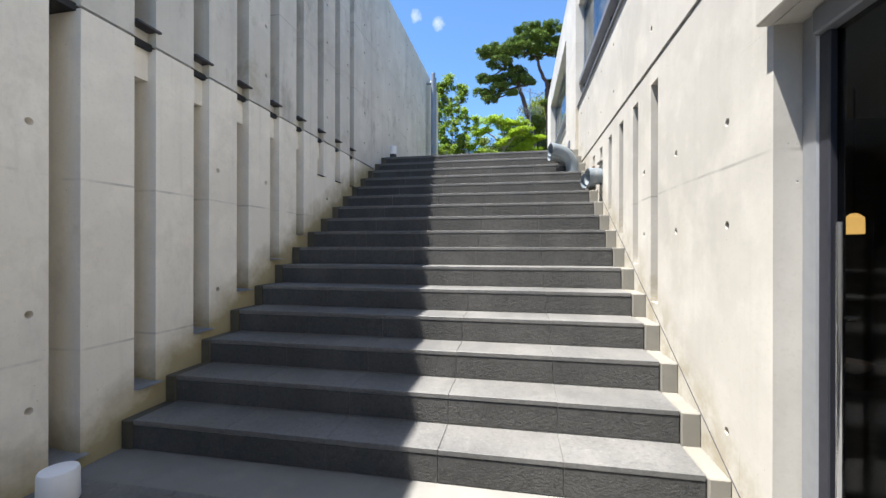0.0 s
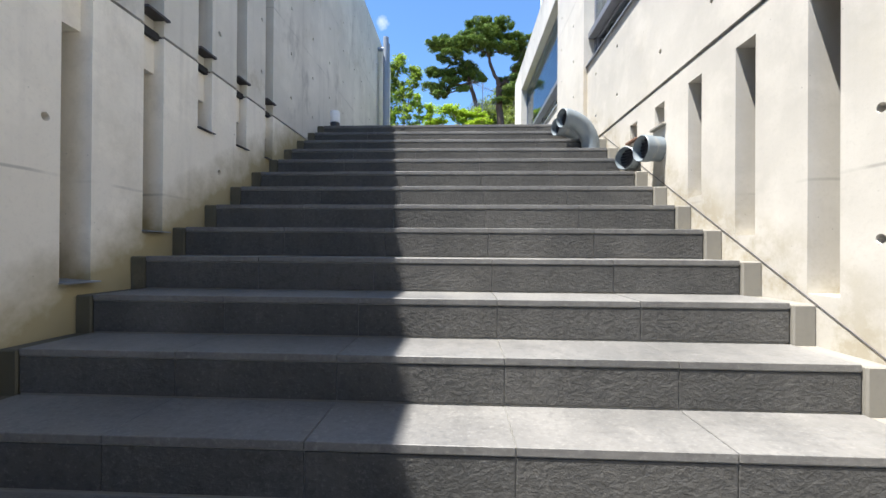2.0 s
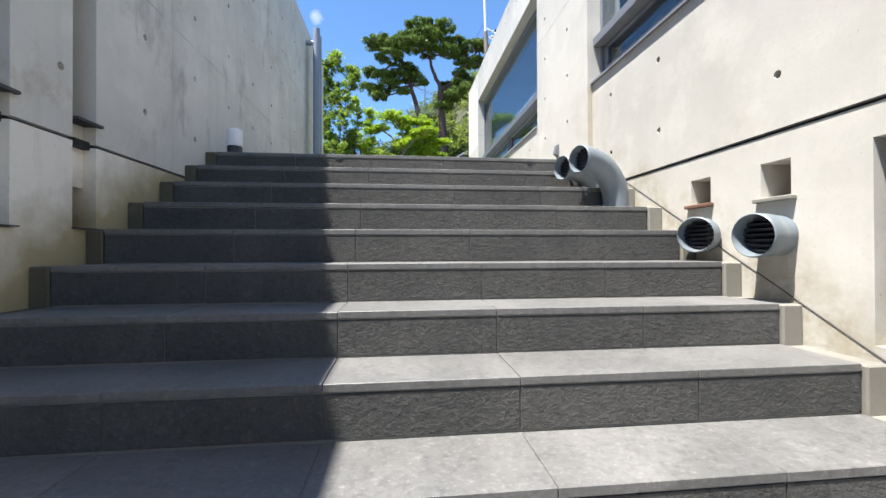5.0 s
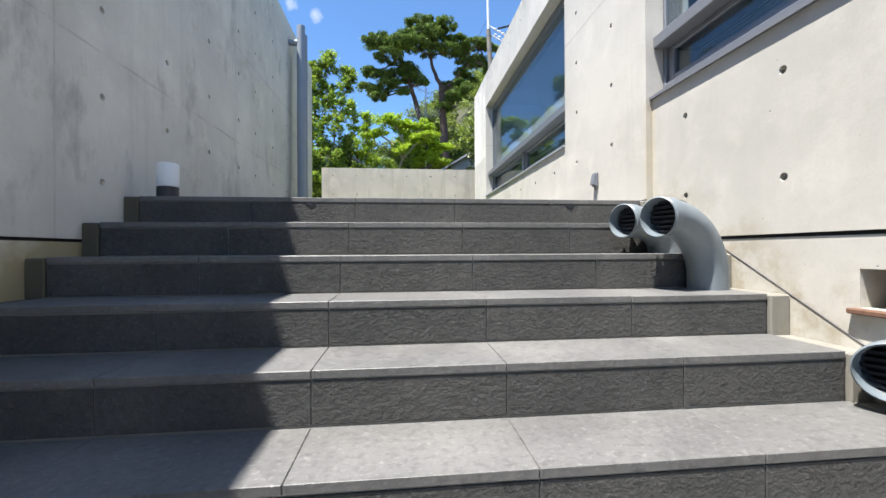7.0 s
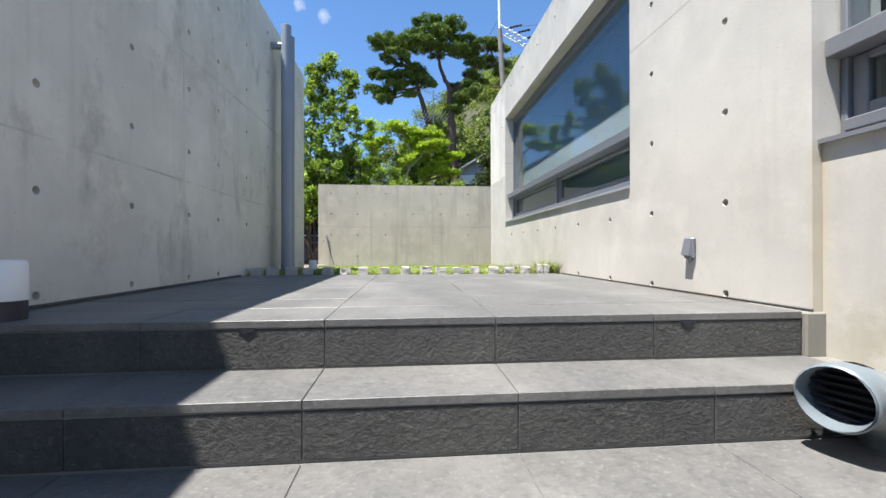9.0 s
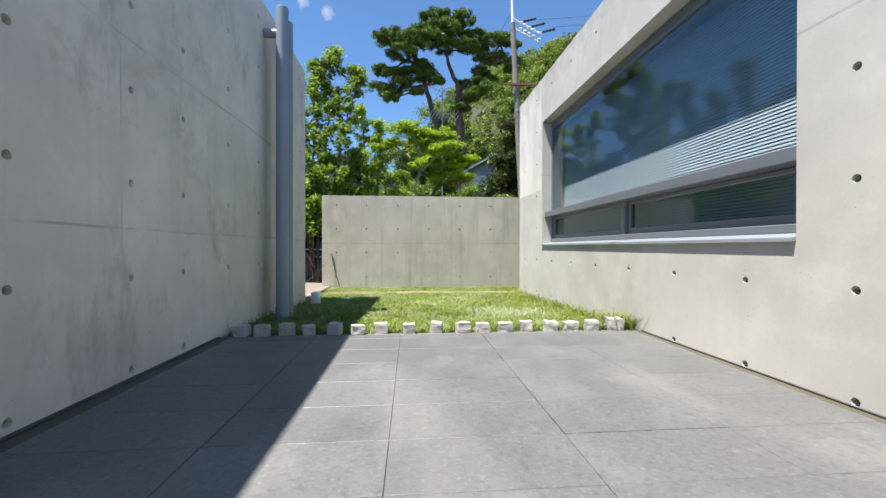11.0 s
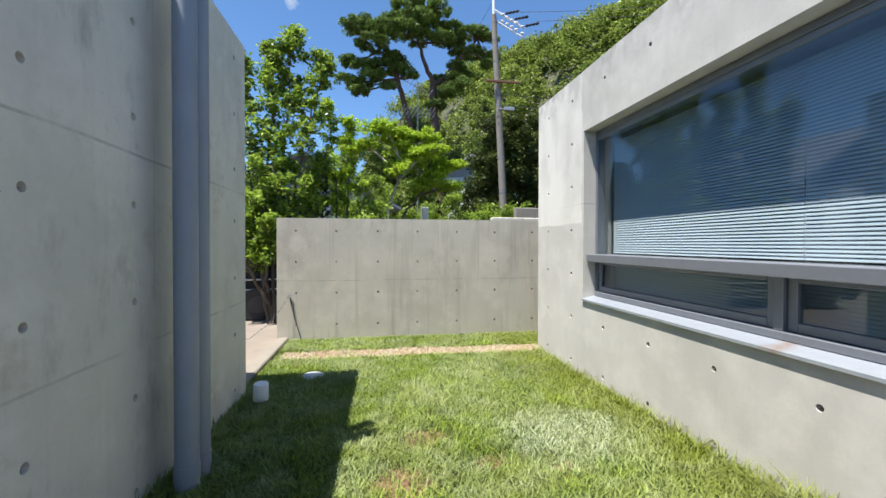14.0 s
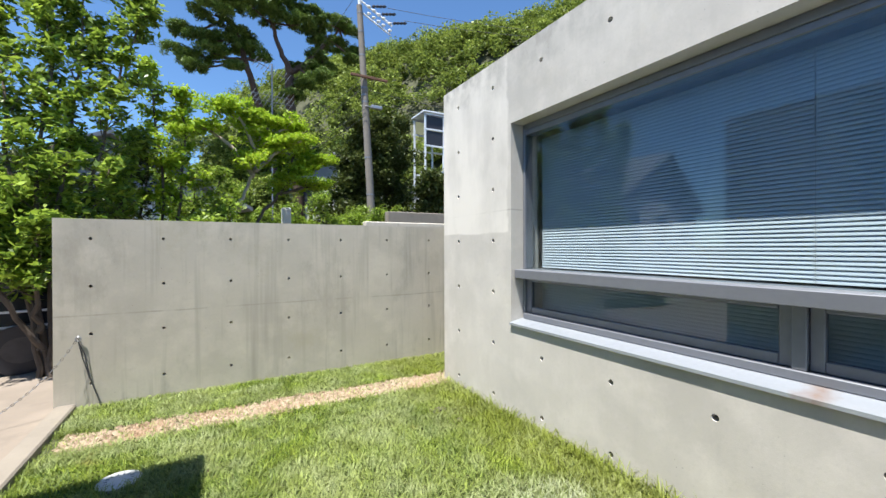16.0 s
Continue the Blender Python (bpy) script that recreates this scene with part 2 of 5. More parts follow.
pvc = pvc_make()
gutter_mat = plain("gutter_paint", (0.235, 0.265, 0.31), 0.45, 0, 0.15, 6)
dark_mat = plain("dark_void", (0.02, 0.02, 0.022), 0.8)
black_plastic = plain("black_plastic", (0.02, 0.021, 0.03), 0.45)
white_plastic = plain("opal_plastic", (0.80, 0.81, 0.82), 0.35, 0, 0.05)
chrome = plain("chrome", (0.62, 0.62, 0.63), 0.16, 1.0, 0.1, 20)
alu = plain("anodised_aluminium", (0.20, 0.21, 0.235), 0.42, 0.4, 0.12, 20)
alu_light = plain("pale_aluminium", (0.35, 0.365, 0.39), 0.38, 0.6, 0.12, 20)
flash_mat = plain("zinc_flashing", (0.31, 0.34, 0.385), 0.4, 0.5, 0.2, 12)


def sill_make():
    """Zinc sill with a rust run below the window's mullion."""
    m = Mat("zinc_sill", (0.36, 0.39, 0.43), 0.4, 0.4)
    m.mix(m.ramp(m.noise(14, 5), 0.4, 0.75, 0.0, 0.25), (0.22, 0.24, 0.27))
    m.mix(m.ramp(m.noise(2.5, 5, (1, 1, 1)), 0.5, 0.7, 0.0, 0.4), (0.46, 0.48, 0.50))
    off = m.math("ABSOLUTE", m.math("SUBTRACT", m.axis(1), 2.90))
    spot = m.math("ADD", off, m.math("MULTIPLY_ADD", m.noise(9, 5), 0.16, -0.08))
    m.mix(m.ramp(spot, 0.0, 0.075, 0.7, 0.0), (0.26, 0.14, 0.07))
    m.rough(m.noise(14, 4), 0.32, 0.5)
    return m.m


sill_mat = sill_make()
flash_dark = plain("dark_flashing", (0.07, 0.065, 0.07), 0.6, 0.2, 0.3, 12)
slat_mat = plain("blind_slat", (0.59, 0.62, 0.64), 0.45, 0.1, 0.1, 8)
bark_dark = plain("bark_brown", (0.10, 0.075, 0.055), 0.9, 0, 0.5, 12, 0.6)
bark_pine = plain("bark_red", (0.095, 0.06, 0.045), 0.9, 0, 0.5, 8, 0.7)
bark_pale = plain("bark_pale", (0.36, 0.31, 0.25), 0.85, 0, 0.4, 10, 0.4)
pole_mat = plain("pole_concrete", (0.19, 0.17, 0.145), 0.85, 0, 0.25, 5)
steel_white = plain("white_steel", (0.62, 0.66, 0.72), 0.5, 0, 0.1, 6)
insul = plain("porcelain", (0.6, 0.6, 0.6), 0.3)
wire_mat = plain("cable_black", (0.05, 0.05, 0.055), 0.6)
roof_mat = plain("roof_tile", (0.22, 0.23, 0.25), 0.6, 0, 0.3, 6)
house_white = plain("render_white", (0.62, 0.62, 0.60), 0.8, 0, 0.2, 3)
brick_mat = plain("brick_brown", (0.22, 0.12, 0.08), 0.85, 0, 0.4, 20)
rust_mat = plain("rusted_iron", (0.16, 0.085, 0.055), 0.85, 0.2, 0.5, 30, 0.3)
soil_mat = plain("soil", (0.11, 0.085, 0.055), 0.95, 0, 0.4, 9, 0.5)
iron_mat = plain("cast_cover", (0.46, 0.47, 0.48), 0.6, 0.2, 0.2, 25)
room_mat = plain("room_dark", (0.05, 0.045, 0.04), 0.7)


def granite_make():
    m = Mat("granite_sett", (0.40, 0.385, 0.355), 0.75)
    n1 = m.noise(60, 4)
    m.mix(m.ramp(n1, 0.52, 0.66, 0.0, 0.6), (0.22, 0.21, 0.20))
    n2 = m.noise(11, 4)
    m.mix(m.ramp(n2, 0.5, 0.75, 0.0, 0.45), (0.30, 0.27, 0.215))
    m.mix(m.ramp(m.random(), 0, 1, 0.0, 0.3), (0.50, 0.49, 0.47))
    m.bump(n1, 0.4, 0.006)
    m.bump(n2, 0.5, 0.02)
    return m.m


granite = granite_make()


def leaf_material(name, lo, hi, glow=0.3, rough=0.45, dry=None):
    m = Mat(name, lo, rough)
    m.b.inputs["Specular IOR Level"].default_value = 0.22
    m.mix(m.ramp(m.island(), 0.0, 1.0, 0.0, 1.0), hi)
    n = m.noise(1.1, 3)
    m.mix(m.ramp(n, 0.45, 0.7, 0.0, 0.5), tuple(c * 0.6 for c in lo))
    if dry:
        m.mix(m.ramp(m.noise(1.5, 5), 0.42, 0.64, 0.0, 0.55), dry)
        ax, ay = m.math("SUBTRACT", m.axis(0), 0.5), m.math("SUBTRACT", m.axis(1), 3.65)
        far = m.math("ADD", m.math("MULTIPLY", m.math("MULTIPLY", ax, ax), 2.6), m.math("MULTIPLY", m.math("MULTIPLY", ay, ay), 3.4))
        worn = m.math("ADD", far, m.math("MULTIPLY_ADD", m.noise(5.0, 5), 1.6, -0.8))
        m.mix(m.math("MULTIPLY", m.ramp(worn, 0.15, 0.9, 1.0, 0.0), m.ramp(m.island(), 0.25, 0.6, 0.0, 0.8)), (0.52, 0.56, 0.40))
        m.mix(m.math("MULTIPLY", m.ramp(m.noise(4.0, 5), 0.47, 0.62, 0.0, 0.55), m.ramp(m.island(), 0.2, 0.8, 0.2, 1.0)), (0.43, 0.47, 0.28))
        edge = m.math("ADD", m.axis(0), m.math("MULTIPLY_ADD", m.noise(2.0, 4), 0.7, -0.35))
        m.mix(m.math("MULTIPLY", m.ramp(edge, 0.55, 0.95, 0.0, 0.75), m.ramp(m.island(), 0.0, 1.0, 1.0, 0.35)), (0.19, 0.205, 0.03))
        m.mix(m.ramp(m.noise(7.0, 3), 0.5, 0.66, 0.0, 0.5), (0.11, 0.14, 0.022))
        m.mix(m.ramp(m.noise(2.3, 4, (1, 1, 1)), 0.66, 0.74, 0.0, 0.6), (0.30, 0.21, 0.10))
    tr = m.n.new("ShaderNodeBsdfTranslucent")
    m.l.new(m.c, tr.inputs["Color"])
    mx = m.n.new("ShaderNodeMixShader")
    mx.inputs[0].default_value = glow
    m.l.new(m.b.outputs[0], mx.inputs[1])
    m.l.new(tr.outputs[0], mx.inputs[2])
    m.l.new(mx.outputs[0], m.n["Material Output"].inputs["Surface"])
    return m.m


leaf_mid = leaf_material("leaf_green", (0.07, 0.13, 0.018), (0.40, 0.53, 0.07), 0.4, 0.35)
leaf_lime = leaf_material("leaf_lime", (0.21, 0.35, 0.02), (0.46, 0.58, 0.05), 0.4)
leaf_dark = leaf_material("leaf_dark", (0.035, 0.05, 0.014), (0.12, 0.15, 0.035), 0.2, 0.42)
leaf_hill = leaf_material("leaf_hill", (0.06, 0.095, 0.02), (0.34, 0.42, 0.085), 0.32)
needle_mat = leaf_material("pine_needle", (0.05, 0.10, 0.022), (0.22, 0.31, 0.065), 0.2)
blade_mat = leaf_material("grass_blade", (0.055, 0.11, 0.014), (0.37, 0.46, 0.07), 0.35, 0.5, (0.38, 0.42, 0.19))


def lawn_make():
    m = Mat("lawn_soil", (0.055, 0.065, 0.02), 0.95)
    m.mix(m.ramp(m.noise(3.0, 5), 0.4, 0.7), (0.10, 0.10, 0.035))
    m.mix(m.ramp(m.noise(1.6, 4), 0.62, 0.74, 0.0, 0.8), (0.24, 0.165, 0.09))
    # bare reddish spots worn into the grass
    for cx, cy, size in ((-0.45, 3.75, 0.20), (-0.62, 3.25, 0.22), (-0.08, 3.38, 0.13), (0.3, 3.25, 0.12)):
        dx, dy = m.math("SUBTRACT", m.axis(0), cx), m.math("SUBTRACT", m.axis(1), cy)
        d = m.math("SQRT", m.math("ADD", m.math("MULTIPLY", dx, dx), m.math("MULTIPLY", dy, dy)))
        m.mix(m.ramp(m.math("ADD", d, m.math("MULTIPLY_ADD", m.noise(9, 4), 0.2, -0.1)), size * 0.6, size, 0.85, 0.0), (0.17, 0.092, 0.05))
    m.bump(m.noise(60, 3), 0.6, 0.02)
    return m.m


lawn_mat = lawn_make()


def pebble_make():
    m = Mat("pebble", (0.19, 0.13, 0.08), 0.85)
    m.mix(m.ramp(m.island(), 0, 1, 0, 1.0), (0.40, 0.32, 0.225))
    m.mix(m.ramp(m.noise(2.5, 3), 0.5, 0.65, 0, 0.6), (0.24, 0.14, 0.075))
    return m.m


pebble_mat = pebble_make()


def glass_make(name, tint, rough=0.0, edge=0.8, face=0.06):
    m = bpy.data.materials.new(name)
    m.use_nodes = True
    n, l = m.node_tree.nodes, m.node_tree.links
    n.remove(n["Principled BSDF"])
    g = n.new("ShaderNodeBsdfGlossy")
    g.inputs["Roughness"].default_value = rough
    t = n.new("ShaderNodeBsdfTransparent")
    t.inputs["Color"].default_value = (*tint, 1)
    w = n.new("ShaderNodeLayerWeight")
    w.inputs["Blend"].default_value = 0.5
    pw = n.new("ShaderNodeMath")
    pw.operation = "POWER"
    pw.inputs[1].default_value = 4.0
    l.new(w.outputs["Facing"], pw.inputs[0])
    f = n.new("ShaderNodeMath")
    f.operation = "MULTIPLY_ADD"
    f.inputs[1].default_value, f.inputs[2].default_value = edge, face
    l.new(pw.outputs[0], f.inputs[0])
    mx = n.new("ShaderNodeMixShader")
    l.new(f.outputs[0], mx.inputs[0])
    l.new(t.outputs[0], mx.inputs[1])
    l.new(g.outputs[0], mx.inputs[2])
    l.new(mx.outputs[0], n["Material Output"].inputs["Surface"])
    return m


glass = glass_make("window_glass", (0.78, 0.85, 0.88), 0.0, 0.55, 0.05)
door_glass = glass_make("door_glass", (0.55, 0.58, 0.58), 0.0, 0.22, 0.02)


def glow_make(name, colour, power):
    m = Mat(name, colour, 0.5)
    m.b.inputs["Emission Color"].default_value = (*colour, 1)
    m.b.inputs["Emission Strength"].default_value = power
    return m.m


lamp_amber = glow_make("lamp_amber", (1.0, 0.55, 0.16), 0.75)
lamp_warm = glow_make("lamp_warm", (1.0, 0.72, 0.30), 0.7)

# ---- mesh tools ----


class Geo:
    """Vertices and faces of one mesh."""

    def __init__(self):
        self.v, self.f, self.smooth = [], [], False

    def quad(self, a, b, c, d):
        k = len(self.v)
        self.v += [a, b, c, d]
        self.f.append((k, k + 1, k + 2, k + 3))

    def box(self, x0, x1, y0, y1, z0, z1, b=0.0):
        k = len(self.v)
        if b <= 0:
            self.v += [(x, y, z) for z in (z0, z1) for y in (y0, y1) for x in (x0, x1)]
            self.f += [tuple(k + i for i in q) for q in ((0, 2, 3, 1), (4, 5, 7, 6), (0, 1, 5, 4), (2, 6, 7, 3), (0, 4, 6, 2), (1, 3, 7, 5))]
            return self
        lim = ((x0, x1), (y0, y1), (z0, z1))
        idx = {}
        for c in range(8):
            bits = (c & 1, c >> 1 & 1, c >> 2 & 1)
            for a in range(3):
                p = [lim[i][bits[i]] + (0 if i == a else (b if bits[i] == 0 else -b)) for i in range(3)]
                idx[bits, a] = k + len(idx)
                self.v.append(tuple(p))
        for a in range(3):
            o1, o2 = (a + 1) % 3, (a + 2) % 3
            for s in (0, 1):
                def corner(p, q):
                    bits = [0, 0, 0]
                    bits[a], bits[o1], bits[o2] = s, p, q
                    return tuple(bits)
                ring = [idx[corner(p, q), a] for p, q in ((0, 0), (1, 0), (1, 1), (0, 1))]
                self.f.append(tuple(ring if s else ring[::-1]))
            for p in (0, 1):
                for q in (0, 1):
                    lo, hi = [0, 0, 0], [0, 0, 0]
                    hi[a] = 1
                    lo[o1] = hi[o1] = p
                    lo[o2] = hi[o2] = q
                    lo, hi = tuple(lo), tuple(hi)
                    ring = [idx[lo, o1], idx[hi, o1], idx[hi, o2], idx[lo, o2]]
                    self.f.append(tuple(ring if (p ^ q) == 0 else ring[::-1]))
        for c in range(8):
            bits = (c & 1, c >> 1 & 1, c >> 2 & 1)
            ring = [idx[bits, 0], idx[bits, 1], idx[bits, 2]]
            self.f.append(tuple(ring if sum(bits) % 2 else ring[::-1]))
        return self

    def tube(self, path, radii, n=12, cap=True):
        """A tapered tube along points."""
        path = [Vector(p) for p in path]
        if isinstance(radii, (int, float)):
            radii = [radii] * len(path)
        k = len(self.v)
        side = None
        for i, p in enumerate(path):
            way = (path[min(i + 1, len(path) - 1)] - path[max(i - 1, 0)]).normalized()
            if side is None:
                side = way.orthogonal().normalized()
            else:
                side = (side - way * side.dot(way)).normalized()
            up = way.cross(side)
            for j in range(n):
                a = 2 * math.pi * j / n
                self.v.append(tuple(p + radii[i] * (math.cos(a) * side + math.sin(a) * up)))
        for i in range(len(path) - 1):
            for j in range(n):
                a, b = k + i * n + j, k + i * n + (j + 1) % n
                self.f.append((a, b, b + n, a + n))
        if cap:
            self.f.append(tuple(k + j for j in range(n))[::-1])
            self.f.append(tuple(k + (len(path) - 1) * n + j for j in range(n)))
        return self

    def lathe(self, x, y, rows, n=28):
        """A turned body: rows of (radius, z)."""
        k = len(self.v)
        for r, z in rows:
            self.v += [(x + r * math.cos(2 * math.pi * j / n), y + r * math.sin(2 * math.pi * j / n), z) for j in range(n)]
        for i in range(len(rows) - 1):
            for j in range(n):
                a, b = k + i * n + j, k + i * n + (j + 1) % n
                self.f.append((a, b, b + n, a + n))
        self.f.append(tuple(k + j for j in range(n))[::-1])
        self.f.append(tuple(k + (len(rows) - 1) * n + j for j in range(n)))
        return self


def mesh_of(name, geo, material, smooth=False):
    me = bpy.data.meshes.new(name)
    me.from_pydata(geo.v, [], geo.f)
    me.materials.append(material)
    if smooth:
        me.polygons.foreach_set("use_smooth", [True] * len(me.polygons))
        me.set_sharp_from_angle(angle=radians(40))
    me.update()
    return me


def thing(name, geo, material, label="", category="", group="", kind="", smooth=False):
    return tagged(new(name, mesh_of(name, geo, material, smooth)), label, category, group, kind)


def part(name, geo, material, parent, label="", smooth=False):
    ob = new(name, geo if isinstance(geo, bpy.types.Mesh) else mesh_of(name, geo, material, smooth))
    ob.parent = parent
    return tagged(ob, label)


def base(name, x, y, z, label="", category="", group="", kind=""):
    ob = new(name)
    ob.location = (x, y, z)
    ob.empty_display_size = 0.1
    return tagged(ob, label, category, group, kind)


def lines(values):
    out = []
    for v in sorted(values):
        if not out or v - out[-1] > 1e-4:
            out.append(v)
    return out


def relief(us, vs, depth, place, thick, holes=(), r=0.0185, s=0.03):
    """A cast wall over a lattice: depth(u, v) gives how far each cell lies back (None: an opening); holes are round tie holes."""
    holes = [h for h in holes if us[0] + s < h[0] < us[-1] - s and vs[0] + s < h[1] < vs[-1] - s and all(abs(h[0] - u) > s + 0.002 for u in us) and all(abs(h[1] - v) > s + 0.002 for v in vs)]
    holes = [h for h in holes if depth(*h) == 0.0]
    hu = lines(list(us) + [h[0] + q for h in holes for q in (-s, s)])
    hv = lines(list(vs) + [h[1] + q for h in holes for q in (-s, s)])
    spot = {(round(h[0], 3), round(h[1], 3)) for h in holes}
    g = Geo()
    nu, nv = len(hu) - 1, len(hv) - 1
    dep = [[depth((hu[i] + hu[i + 1]) / 2, (hv[j] + hv[j + 1]) / 2) for j in range(nv)] for i in range(nu)]

    def level(i, j):
        if not (0 <= i < nu and 0 <= j < nv):
            return thick
        return thick if dep[i][j] is None else dep[i][j]

    for i in range(nu):
        for j in range(nv):
            a, b, c, d = hu[i], hu[i + 1], hv[j], hv[j + 1]
            w = level(i, j)
            if dep[i][j] is not None:
                if (round((a + b) / 2, 3), round((c + d) / 2, 3)) in spot and abs(b - a - 2 * s) < 1e-3:
                    cu, cv = (a + b) / 2, (c + d) / 2
                    k = len(g.v)
                    g.v += [place(*p, w) for p in ((b, d), (a, d), (a, c), (b, c))]
                    n = 12
                    for back, rr in ((0.0, r), (0.06, r * 0.85)):
                        g.v += [place(cu + rr * math.cos(2 * math.pi * (q + 1.5) / n), cv + rr * math.sin(2 * math.pi * (q + 1.5) / n), w + back) for q in range(n)]
                    for q in range(4):
                        o = q * 3
                        g.f += [(k + q, k + 4 + (o - 1) % n, k + 4 + o), (k + q, k + 4 + o, k + 4 + (o + 1) % n)]
                        g.f.append((k + q, k + 4 + (o + 1) % n, k + 4 + (o + 2) % n, k + (q + 1) % 4))
                    for q in range(n):
                        g.f.append((k + 4 + q, k + 4 + (q + 1) % n, k + 4 + n + (q + 1) % n, k + 4 + n + q))
                    g.f.append(tuple(k + 4 + n + q for q in range(n)))
                else:
                    g.quad(place(a, c, w), place(b, c, w), place(b, d, w), place(a, d, w))
                g.quad(place(a, c, thick), place(a, d, thick), place(b, d, thick), place(b, c, thick))
            for di, dj, p, q in ((-1, 0, (a, c), (a, d)), (1, 0, (b, c), (b, d)), (0, -1, (a, c), (b, c)), (0, 1, (a, d), (b, d))):
                o = level(i + di, j + dj)
                if w < o - 1e-6:
                    g.quad(place(*p, w), place(*q, w), place(*q, o), place(*p, o))
    return g

# ---- structure ----
TREAD, RISE, STEPS = 0.2975, 0.1687, 16
XL, XR, XW, YB = -1.88, 1.30, 1.25, 6.85      # wall faces: left, right of the stairs, garden room, garden wall
FLOOR = -STEPS * RISE
TOP = 2.90
SLOT0, PITCH, SLOT = -4.83, 0.445, 0.145      # slots in the left wall
LEFT_FOOT = (-2.63, -2.39, -2.14, -1.89, -1.64, -1.39, -0.69, -0.69, -0.68)
left_slots = [(SLOT0 + PITCH * k, SLOT0 + PITCH * k + SLOT, LEFT_FOOT[k]) for k in range(9)]
RIGHT_FOOT = (-1.90, -1.65, -1.39, -1.13, -0.55, -0.53)
right_slots = [(-3.53 + PITCH * k, -3.53 + PITCH * k + SLOT, RIGHT_FOOT[k]) for k in range(6)]
JOINT = -0.26


def left_low_depth(y, z):
    for k, (a, b, foot) in enumerate(left_slots):
        if a < y < b:
            if k == 0:
                return 0.30 if z > foot else 0.0
            return 0.0 if z < foot else (0.30 if z < -0.47 else 0.06)
    return 0.0


def left_up_depth(y, z):
    for k, (a, b, foot) in enumerate(left_slots):
        if a < y < b:
            return 0.0 if z > 2.55 else (0.30 if (z > -0.16 or k == 0) else 0.06)
    return 0.0


slot_edges = [q for a, b, f in left_slots for q in (a, b)]
low_holes = [(y, -0.478 - 0.457 * k) for y in (-5.5, -4.91, -3.705, -3.113, -1.922, -1.33) for k in range(5) if -0.478 - 0.457 * k > 0.57 * y + 0.12]
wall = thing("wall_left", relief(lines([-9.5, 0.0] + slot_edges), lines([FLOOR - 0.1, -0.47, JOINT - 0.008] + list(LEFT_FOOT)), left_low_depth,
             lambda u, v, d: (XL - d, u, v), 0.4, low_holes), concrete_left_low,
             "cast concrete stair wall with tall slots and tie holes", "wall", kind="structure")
UP_ROWS = (0.048, 0.495, 0.95, 1.403, 1.815, 2.255, 2.70)
up_holes = [(y, z) for y in (-3.113, -1.93, -1.335, -0.74, -0.158, 0.427, 1.018, 1.617, 2.066, 2.652, 3.25, 4.0, 4.58) for z in UP_ROWS]
wall_up = thing("wall_left_upper", relief(lines([-9.5, 4.84] + slot_edges), lines([JOINT + 0.008, -0.16, 2.55, TOP]), left_up_depth,
                lambda u, v, d: (XL - d, u, v), 0.4, up_holes), concrete_left,
                "grey cast concrete building wall with form marks and tie holes", "wall", kind="structure")
g = Geo()
g.box(XL - 0.4, XL - 0.03, -9.5, 0.0, JOINT - 0.02, JOINT + 0.02)
thing("wall_left_joint", g, dark_mat, "dark recessed joint between wall lifts", "wall joint", kind="structure")
g = Geo()
g.box(XL - 0.4, XL, 0.001, 4.84, -0.5, JOINT + 0.007)
thing("wall_left_base", g, concrete_left, "concrete base of the building wall", "wall", kind="structure")
g = Geo()
g.box(-6.5, XL - 0.402, -9.5, 4.84, TOP - 0.25, TOP - 0.02).box(-6.5, -6.2, -9.5, 4.84, FLOOR, TOP - 0.26).box(-6.198, XL - 0.402, 4.5, 4.84, -0.5, TOP - 0.26)
thing("roof_left", g, concrete_left, "flat concrete roof of the building", "roof", kind="structure")
for k, (a, b, foot) in enumerate(left_slots):
    g = Geo()
    lip = 0.035 if k < 6 else 0.02
    g.v += [(XL - 0.298, a + 0.003, foot + 0.03), (XL - 0.298, b - 0.003, foot + 0.03), (XL + lip, b + 0.02, foot + 0.008), (XL + lip, a - 0.004, foot + 0.008)]
    g.v += [(x, y, z - 0.006) for x, y, z in g.v[:4]]
    g.f += [(0, 1, 2, 3), (7, 6, 5, 4), (0, 4, 5, 1), (1, 5, 6, 2), (2, 6, 7, 3), (3, 7, 4, 0)]
    part("sill_flashing", g, flash_mat if k < 6 else flash_dark, wall, "bent sheet metal flashing at the foot of a slot")
    if k:
        g = Geo()
        g.box(XL - 0.298, XL + 0.022, a + 0.003, b + 0.022, -0.165, -0.152)
        part("slot_flashing", g, flash_dark, wall_up, "thin dark metal flashing under an upper slot")

# right wall beside the stairs, with slots, joint, door and strip window
DOOR_Y, DOOR_Z = -4.75, -0.72
DOOR_IN = -4.53      # the wall is thinner behind the jamb


def right_low_depth(y, z):
    if y < DOOR_IN and z < DOOR_Z and y > -7.2:
        return None
    for a, b, foot in right_slots:
        if a < y < b and foot < z < -0.39:
            return 0.27
    return 0.0


